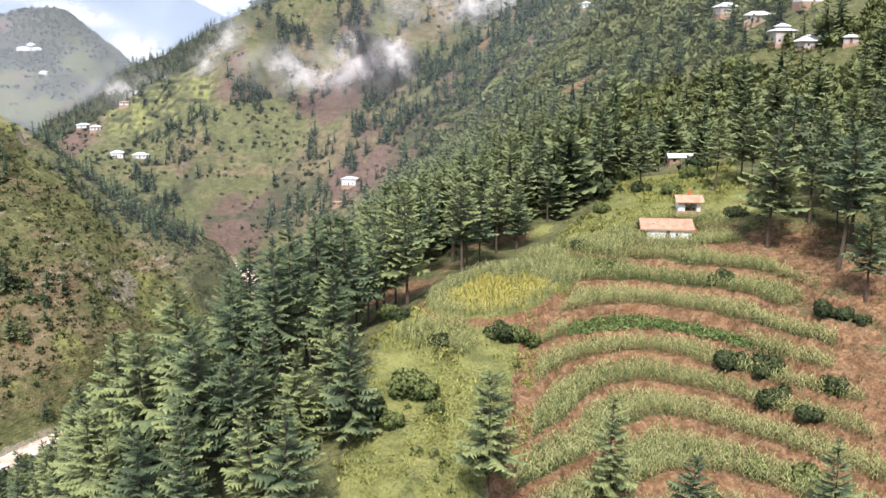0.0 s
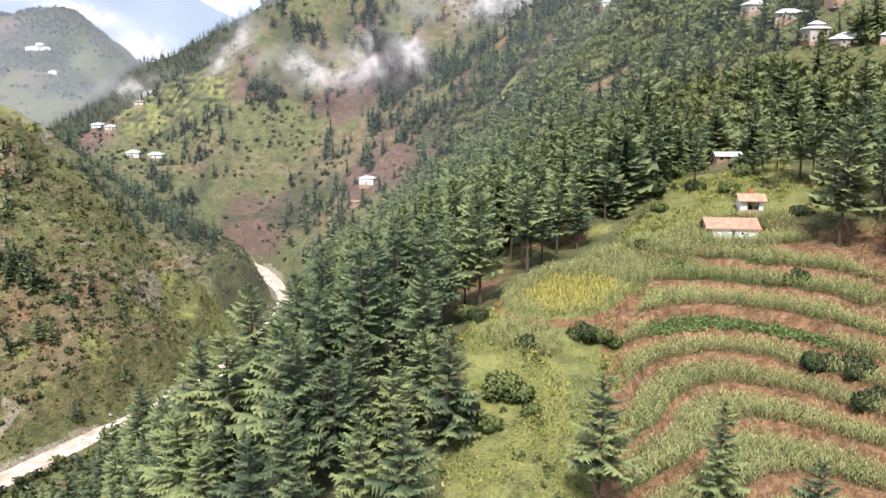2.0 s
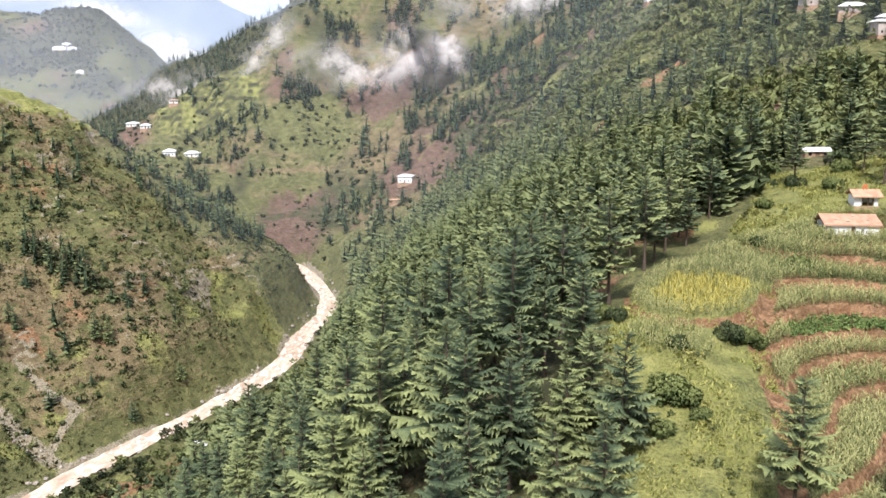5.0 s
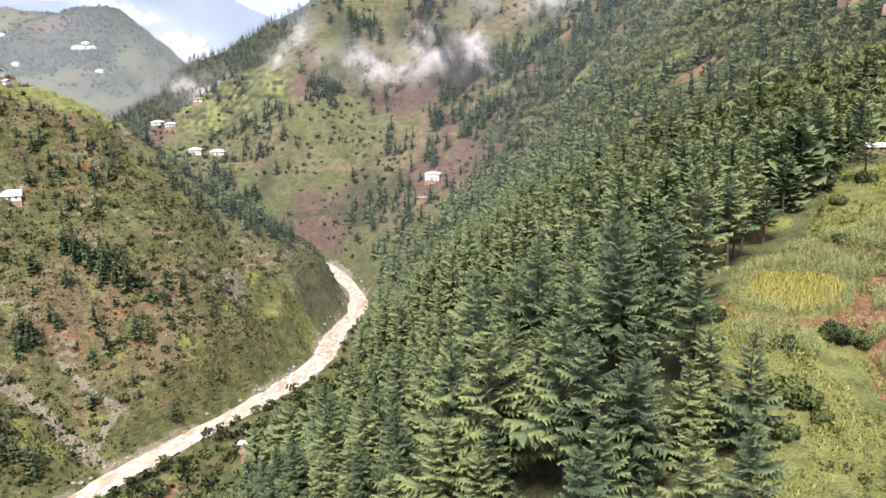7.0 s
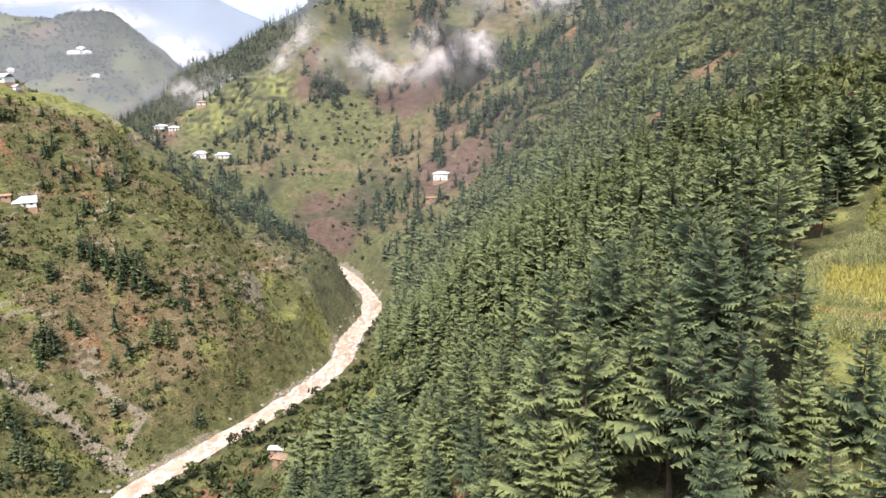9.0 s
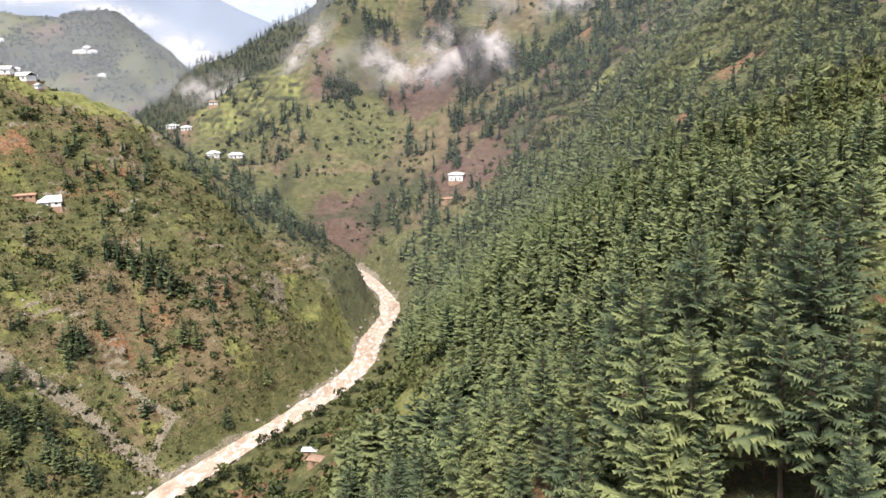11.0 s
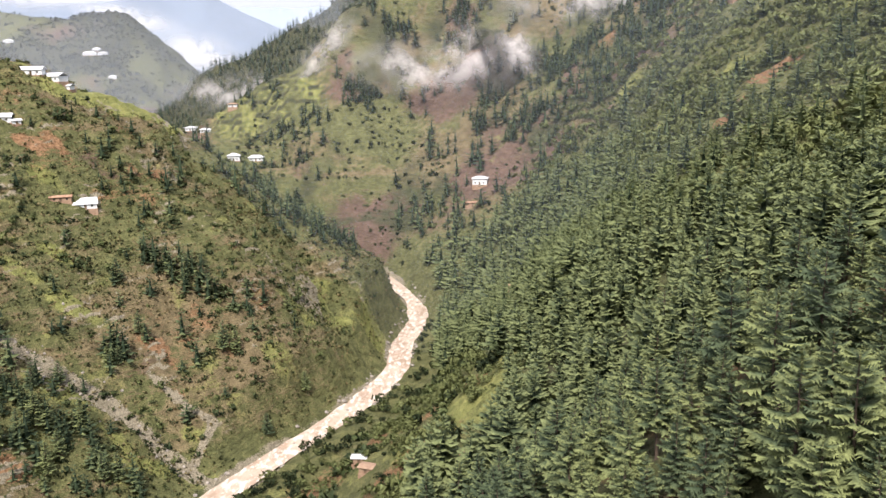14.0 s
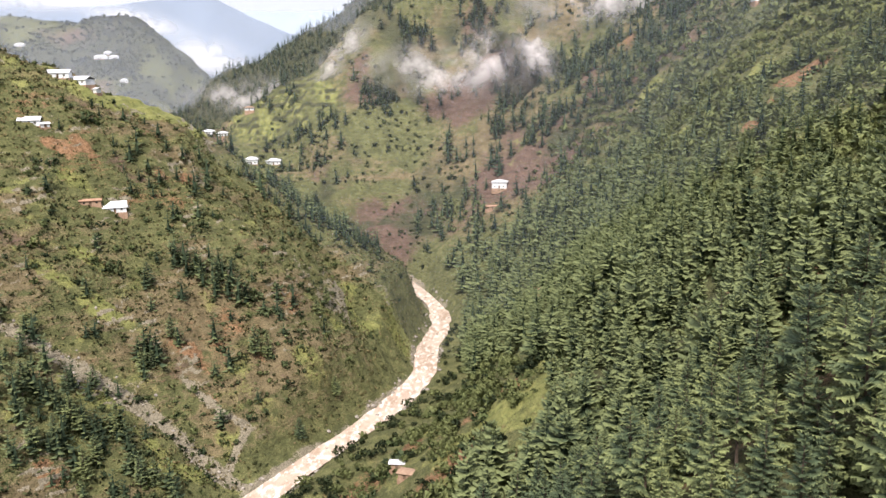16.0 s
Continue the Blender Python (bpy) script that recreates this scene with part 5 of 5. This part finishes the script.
house(-273.5, 391, 40, 3.5, 3, 1.6, "small lean-to shed covered with white sheets", roof="gable", rise=0.5, group=WEST, name="shed")
HEAD = "houses at the valley head"
house(-248, 661, 8, 9, 7, 3.8, "white-roofed village house on green terraces", rise=1.8, group=HEAD)
house(-233, 668, 8, 11, 7, 2.8, "long white-roofed village house on green terraces", rise=1.7, group=HEAD)
house(-292, 710, -15, 9, 7, 2.6, "white tin-roofed house at the terrace corner", rise=1.3, group=HEAD)
house(-279, 701, 10, 8, 6, 2.6, "pale tin-roofed house beside its neighbour", rise=1.2, group=HEAD)
house(-260, 716, 10, 7, 5, 2.4, "grey-roofed mud house by the terraces", rise=0.9, cover=MUD, group=HEAD)
house(-66, 611, -10, 10, 7.5, 4.4, "white two-storey house with a white roof among sparse pines", rise=1.4, group=HEAD)
house(-72, 596, 5, 10, 5, 2.0, "flat mud-roofed hut below the white house", roof="gable", rise=0.4, wall=MUD, cover=MUD_ROOF, group=HEAD, name="mud_hut")
house(-55, 416, 10, 9, 6, 2.0, "tan mud-roofed hut at the forest edge", roof="gable", rise=0.5, wall=MUD, cover=MUD_ROOF, name="mud_hut")
house(-114, 270, -20, 4.4, 3.6, 1.9, "brown mud hut with a flat earth roof among bushes", roof="gable", rise=0.3, wall=MUD, cover=MUD, name="mud_hut")
house(-117.5, 279, -5, 4.5, 2.6, 2.0, "small white-roofed shelter among dark bushes", roof="gable", rise=0.3, wall=MUD, name="shelter")
BEYOND = "houses on the far hill"
for hx, hy, hw in ((-572, 1212, 17), (-556, 1216, 12), (-566, 1222, 10), (-690, 1232, 13), (-640, 1170, 9), (-520, 1150, 9)):
    house(hx, hy, 10, hw, 8, 3.6, "distant white-roofed house on the far hillside", rise=2.0, group=BEYOND, sunk=3)


# -- crops, bushes and stones --
def upright(v, t):
    """A plant of thin blades, shaded softly as a whole and lighter towards its top."""
    v, t = np.array(v), np.array(t)
    normals = unit(v * (0.7, 0.7, 0.0) + (0, 0, 0.75))
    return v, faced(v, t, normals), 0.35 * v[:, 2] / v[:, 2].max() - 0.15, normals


def maize_plant(seed, blades=6):
    """A stalk with long arching leaves."""
    r = np.random.default_rng(seed)
    v, t = [(-0.03, 0, 0), (0.03, 0, 0), (0, 0.03, 0), (0, 0, 1.9)], [(0, 1, 3), (1, 2, 3), (2, 0, 3)]
    for i in range(blades):
        a, z, n = i * 2.5 + r.uniform(-0.4, 0.4), 0.35 + i * 0.24, len(v)
        c, s = np.cos(a), np.sin(a)
        reach, w = r.uniform(0.42, 0.7), 0.055
        for d, up, k in ((0.0, 0.0, 0.7), (0.5, 0.34, 1.0)):
            v += [(c * d * reach - s * w * k, s * d * reach + c * w * k, z + up), (c * d * reach + s * w * k, s * d * reach - c * w * k, z + up)]
        v.append((c * reach, s * reach, z + r.uniform(-0.05, 0.25)))
        t += [(n, n + 1, n + 3), (n, n + 3, n + 2), (n + 2, n + 3, n + 4)]
    return upright(v, t)


MAIZE_KINDS = [maize_plant(400 + i) for i in range(5)]
LEAFY = [shrub(430 + i, 12, 3, 0.24, 0.5, 0.6) for i in range(4)]


def blades(seed, count=7, tall=0.7):
    """A tuft of grass blades."""
    r = np.random.default_rng(seed)
    v, t = [], []
    for i in range(count):
        a, n, lean = r.uniform(0, 6.3), len(v), r.uniform(0.15, 0.6)
        x, y = r.uniform(-0.35, 0.35, 2)
        c, s = math.cos(a), math.sin(a)
        v += [(x - s * 0.06, y + c * 0.06, 0), (x + s * 0.06, y - c * 0.06, 0), (x + c * lean, y + s * lean, tall * r.uniform(0.6, 1.2))]
        t.append((n, n + 1, n + 2))
    return upright(v, t)


def plant_fields():
    rng = np.random.default_rng(21)
    x, y = cells(0, 70, 84, 185, 0.53, rng)
    inside = field_mask(x, y) > 0.75
    x, y = x[inside], y[inside]
    level = bench_level(x, y, rough_height(x, y))
    n, f = np.floor(level), level - np.floor(level)
    wear = fractal(x, y, 13, 3, 91)
    far_side = smooth(150, 166, y)
    grown = (f < 0.73 + 0.25 * wear + 0.35 * far_side) & (wear > -0.4 + 0.5 * smooth(50, 62, x) - 0.2 * far_side) & (np.hypot((x - 44.8) / 1.2, y - 171) > 5.6) & (np.hypot(x - 51.6, y - 180) > 3.6)
    green = grown & (n == np.floor(bench_level(np.array([31.0]), np.array([143.0]), np.array([99.6])))) & (x > 20) & (x < 47)
    for k in np.unique(n[grown]):
        at = grown & (n == k) & ~green
        if at.sum() > 30:
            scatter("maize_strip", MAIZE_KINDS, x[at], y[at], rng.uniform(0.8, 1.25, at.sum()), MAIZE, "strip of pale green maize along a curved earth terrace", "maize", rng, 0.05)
    scatter("leafy_crop_strip", LEAFY, x[green], y[green], rng.uniform(0.55, 0.95, green.sum()), GREEN_CROP, "strip of deep green leafy crop on a terrace", "crop", rng, 0.05)
    # the round field on the shoulder and the paler one below it
    x, y = cells(-12, 28, 112, 172, 0.62, rng)
    edge = top_field(x, y) + 0.12 * fractal(x, y, 9, 2, 92)
    top = edge < 1.0
    rim = top & (rng.uniform(0, 1, x.size) > 0.95 * smooth(1.0, 0.62, edge + 0.4 * fractal(x, y, 10, 2, 96)))
    ripe = top & ~rim
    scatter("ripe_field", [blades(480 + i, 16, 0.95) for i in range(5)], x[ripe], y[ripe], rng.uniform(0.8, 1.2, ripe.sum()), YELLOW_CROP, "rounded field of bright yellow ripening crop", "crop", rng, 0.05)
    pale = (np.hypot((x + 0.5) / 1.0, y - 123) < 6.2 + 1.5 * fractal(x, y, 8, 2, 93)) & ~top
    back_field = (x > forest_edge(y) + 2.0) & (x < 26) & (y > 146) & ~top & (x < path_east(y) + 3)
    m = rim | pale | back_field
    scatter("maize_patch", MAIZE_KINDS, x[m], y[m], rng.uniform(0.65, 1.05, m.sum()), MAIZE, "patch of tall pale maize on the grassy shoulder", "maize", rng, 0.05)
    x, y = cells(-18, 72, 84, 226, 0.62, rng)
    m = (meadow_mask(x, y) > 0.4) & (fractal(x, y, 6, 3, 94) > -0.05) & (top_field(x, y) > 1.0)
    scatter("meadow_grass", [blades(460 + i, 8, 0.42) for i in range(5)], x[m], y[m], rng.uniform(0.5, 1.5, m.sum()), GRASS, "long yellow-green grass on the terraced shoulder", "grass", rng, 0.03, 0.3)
    x, y = cells(-20, 72, 84, 230, 1.7, rng)
    tufts = (meadow_mask(x, y) > 0.3) & (rng.uniform(0, 1, x.size) < 0.2 + 0.9 * fractal(x, y, 8, 3, 97)) & (top_field(x, y) > 1.1)
    half = rng.uniform(0, 1, x.size) < 0.6
    scatter("meadow_weeds", [shrub(520 + i, 26, 4, 0.24, 1.0, 0.7) for i in range(4)], x[tufts & half], y[tufts & half], rng.uniform(0.4, 1.2, (tufts & half).sum()), GRASS, "tall leafy weeds in the yellow-green meadow", "weeds", rng, 0.05, 0.3)
    scatter("meadow_shrubs", [shrub(530 + i, 26, 4, 0.24, 1.0, 0.8) for i in range(4)], x[tufts & ~half], y[tufts & ~half], rng.uniform(0.3, 0.95, (tufts & ~half).sum()), LEAF, "knee-high green shrubs in the meadow", "shrubs", rng, 0.05, 0.3)
    x, y = cells(0, 84, 84, 176, 1.2, rng)
    m = ((field_mask(x, y) > 0.3) | (np.hypot((x - 67) / 14, (y - 145) / 28) < 1)) & (rng.uniform(0, 1, x.size) < 0.22 + 0.5 * smooth(48, 62, x))
    scatter("field_weeds", [blades(470 + i, 6, 0.5) for i in range(4)], x[m], y[m], rng.uniform(0.7, 1.7, m.sum()), TUSSOCK, "weeds and dry stubble on the bare terraces", "weeds", rng, 0.03, 0.3)


def make_bush(seed, label, material, name="bush"):
    r = np.random.default_rng(seed)
    bush = tagged(new(name), label, "bush", "bushes on the terraces")
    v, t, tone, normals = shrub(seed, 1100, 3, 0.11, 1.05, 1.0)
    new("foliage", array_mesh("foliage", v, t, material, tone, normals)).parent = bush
    bm = bmesh.new()
    for i in range(7):
        a = i * 0.9
        d = Vector((math.cos(a) * 0.6, math.sin(a) * 0.6, 0.95))
        bmesh.ops.create_cone(bm, segments=5, radius1=0.05, radius2=0.012, depth=1.1, matrix=Matrix.Translation(d * 0.5) @ d.to_track_quat("Z", "Y").to_matrix().to_4x4())
    part("stems", bm, BARK, bush)
    return bush


def bushes():
    rng = np.random.default_rng(22)
    kinds = {"dark": make_bush(500, "dark evergreen bush on a terrace edge", BUSH), "green": make_bush(501, "rounded green leafy bush in long grass", BRIGHT_LEAF), "tall": make_bush(502, "tall dark shrub beside the bare terraces", BUSH)}
    spots = [("dark", 48.8, 147, 2.2), ("dark", 43.5, 123.6, 2.3), ("dark", 47.4, 121.5, 2.3), ("tall", 46.5, 114.5, 1.9), ("dark", 49.2, 109, 1.6), ("tall", 53.6, 112.5, 1.7),
             ("tall", 57.5, 127, 1.8), ("dark", 60.2, 125.3, 1.5), ("green", -4.4, 107.8, 2.6), ("green", -2.2, 107.2, 1.8), ("dark", 8.7, 126.6, 2.1), ("green", 11.4, 127.6, 2.0),
             ("dark", -0.8, 119.6, 1.4), ("green", 29.9, 155.9, 2.2), ("dark", 46.2, 204, 2.2), ("green", -11, 103.4, 1.8), ("green", -6.4, 102, 1.6), ("dark", 61.5, 122.6, 1.2),
             ("green", -1, 105.4, 1.3), ("green", 13.8, 128.6, 1.7), ("dark", -9.6, 105, 1.9), ("green", 40, 103, 1.6), ("green", 45, 100, 1.9), ("green", 33, 98, 1.5), ("dark", 66, 176, 2.4), ("dark", 58, 171, 1.8),
             ("green", 52, 196, 2.2), ("green", 35, 190, 1.8), ("green", 60, 210, 2.5), ("dark", -7, 131, 1.5), ("green", -8.6, 133.2, 1.9), ("dark", 27, 168, 1.6)]
    for kind, x, y, s in spots:
        m = pose(x, y, ground_at(x, y) - 0.1, 0, 0, rng.uniform(0, 360))
        bush = copy_thing(kinds[kind], m)
        bush.scale = (s, s * rng.uniform(0.85, 1.15), s * (1.35 if kind == "tall" else 1.1))
    for kind in kinds.values():
        for ob in (*kind.children, kind):
            bpy.data.objects.remove(ob)


def stones():
    rng = np.random.default_rng(23)
    kinds = []
    for i in range(6):
        bm = bmesh.new()
        bmesh.ops.create_icosphere(bm, subdivisions=2, radius=1)
        for v in bm.verts:
            v.co *= 1 + 0.45 * noise.noise(v.co * 1.1 + Vector((i * 7.3, 0, 0)))
            v.co.z *= 0.65
        me = bpy.data.meshes.new("boulder")
        bm.to_mesh(me)
        bm.free()
        me.materials.append(ROCK)
        kinds.append(me)
    line = np.array(RIVER, float)
    for i in range(110):
        k = rng.uniform(1.6, 12)
        j = int(k)
        p = line[j] + (line[j + 1] - line[j]) * (k - j)
        way = line[j + 1] - line[j]
        off = rng.choice((-1, 1)) * rng.uniform(5.2, 8.5) if i % 6 else rng.uniform(-3.5, 3.5)
        n = np.array((-way[1], way[0])) / math.hypot(way[0], way[1])
        x, y = p[:2] + n * off
        s = rng.uniform(0.35, 1.2)
        ob = tagged(new("boulder", kinds[i % 6]), "grey boulder beside the muddy river" if i % 6 else "boulder standing in the muddy river", "boulder", "boulders along the river")
        ob.matrix_world = pose(x, y, max(ground_at(x, y), p[2] - 0.5) + 0.15 * s, 0, 0, rng.uniform(0, 360)) @ Matrix.Diagonal((s, s, s, 1))
    x, y = cells(-300, -95, 250, 520, 3.0, rng)
    gully, _ = along(GULLY, x, y)
    cover = 0.55 * smooth(7, 2, gully) + 0.05 * smooth(-14, -24, river_side(x, y)) * smooth(0.1, 0.3, fractal(x, y, 30, 3, 95))
    ok = rng.uniform(0, 1, x.size) < cover
    rubble = []
    for i in range(4):
        bm = bmesh.new()
        bmesh.ops.create_icosphere(bm, subdivisions=1, radius=0.5)
        rubble.append((np.array([v.co * (1 + 0.5 * noise.noise(v.co * 2.3 + Vector((i * 5.1, 0, 0)))) for v in bm.verts]), np.array([[v.index for v in f.verts] for f in bm.faces]), np.zeros(len(bm.verts)), None))
        bm.free()
    scatter("rubble", rubble, x[ok], y[ok], rng.uniform(0.5, 1.6, ok.sum()), ROCK, "pale loose stones in the gully and on the slope", "stones", rng, 0.0, 0.3)


plant_fields()
bushes()
stones()


# -- mist and distance --
def mist_sheet(x, y, z, w, h, lean, roll, material, label, layers=2, gap=5.0, name="mist"):
    """A bank of drifting mist: a few ragged, billowing sheets one behind another; also the sheets that stand in for
    haze.
    """
    thing = tagged(new(name), label, "mist", "mist over the valley", kind="stuff")
    thing.matrix_world = pose(x, y, z, 90 - lean, 0, 0) @ pose(0, 0, 0, 0, 0, roll)
    nu, nv = 25, 15
    for layer in range(layers):
        u, v = np.meshgrid(np.linspace(0, 1, nu), np.linspace(0, 1, nv))
        u, v = u.ravel(), v.ravel()
        px, py = (u - 0.5) * w, (v - 0.5) * h
        depth = 0.12 * h * fractal(px + x * 3.1, py + layer * 57, 0.4 * h + 4, 3, 17 + layer)
        c = (np.arange(nv - 1)[:, None] * nu + np.arange(nu - 1)[None, :]).ravel()
        quads = np.stack([c, c + 1, c + nu + 1, c + nu], 1)
        quads = quads[np.hypot(2 * u - 1, 2 * v - 1)[quads].min(1) < 1.0]
        me = array_mesh("veil", np.stack([px, py, depth - layer * gap], 1), quads, material)
        uv = me.uv_layers.new(name="UVMap")
        uv.data.foreach_set("uv", np.stack([u, v], 1)[quads.ravel()].astype(np.float32).ravel())
        me.polygons.foreach_set("use_smooth", np.ones(len(quads), bool))
        new("veil", me).parent = thing
    return thing


WISP = "thin white mist drifting across the mountain slope"
mist_sheet(-36, 672, 160, 56, 120, 20, 12, MIST, WISP, 1)
mist_sheet(-108, 696, 143, 210, 74, 25, -6, MIST, WISP, 1)
mist_sheet(-70, 704, 152, 70, 90, 22, 24, MIST, WISP, 1)
mist_sheet(20, 706, 198, 250, 96, 25, 4, MIST, WISP, 1)
mist_sheet(92, 610, 168, 80, 50, 25, 0, MIST, WISP, 1)
mist_sheet(-190, 744, 154, 40, 160, 20, -42, MIST, WISP, 1)
mist_sheet(-300, 856, 124, 190, 60, 10, 6, MIST, WISP, 1)
BANK = "bright white cloud lying in the side valley"
mist_sheet(-500, 1480, 176, 260, 120, 5, -14, CLOUD, BANK, 1, 20, "cloud_bank")
mist_sheet(-660, 1600, 246, 340, 80, 5, -12, CLOUD, BANK, 1, 20, "cloud_bank")
mist_sheet(-860, 1240, 262, 560, 120, 5, 4, CLOUD, "white cloud resting on the far hilltop", 1, 20, "cloud_bank")
mist_sheet(-655, 1284, 258, 420, 74, 5, 3, CLOUD, "white cloud resting on the far hilltop", 1, 20, "cloud_bank")
# Broad tinted sheets stand in for haze in the air.
mist_sheet(-480, 890, 150, 2600, 1500, 2, 0, HAZE, "thin sheet that imitates haze in the side valley beyond the bend", 1, 20, "valley_haze")

mist_sheet(-60, 400, 190, 1500, 1000, 0, 0, THIN_HAZE, "faint blue sheet that imitates haze across the valley", 1, 20, "valley_haze")
mist_sheet(140, 540, 190, 900, 1000, 0, 0, THIN_HAZE, "faint blue sheet that imitates haze before the mountain", 1, 20, "valley_haze")


def far_range(y, crest, colour, label):
    """A far mountain range, the blue haze of distance painted into its colour."""
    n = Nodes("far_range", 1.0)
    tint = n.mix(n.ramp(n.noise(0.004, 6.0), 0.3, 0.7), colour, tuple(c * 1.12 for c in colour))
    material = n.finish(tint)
    xs = np.linspace(crest[0][0], crest[-1][0], 220)
    top = np.interp(xs, [c[0] for c in crest], [c[1] for c in crest]) + fractal(xs, xs * 0 + y, 420, 5, 33) * 60
    vs, k = [], 14
    for i in range(k):
        f = i / (k - 1)
        vs.append(np.stack([xs, y - f * 700 + 160 * fractal(xs, xs * 0 + f * 900 + y, 300, 4, 35) * f, top + (40 - top) * f ** 0.9 + 70 * fractal(xs, xs * 0 + f * 700, 240, 4, 34) * f * (1 - f)], 1))
    c = (np.arange(k - 1)[:, None] * 220 + np.arange(219)[None, :]).ravel()
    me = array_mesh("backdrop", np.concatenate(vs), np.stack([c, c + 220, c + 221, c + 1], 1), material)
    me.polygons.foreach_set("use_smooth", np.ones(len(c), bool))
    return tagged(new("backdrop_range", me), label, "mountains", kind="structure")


far_range(2900, [(-3200, 420), (-1500, 420), (-1030, 392), (-850, 360), (-700, 300), (-500, 215), (200, 160)], (0.16, 0.2, 0.26), "far mountain range with blue-grey haze in its colour")
far_range(4300, [(-4200, 520), (-1900, 500), (-1300, 470), (-900, 490), (-500, 470), (1500, 430)], (0.28, 0.335, 0.41), "farthest mountain range with pale blue haze in its colour")
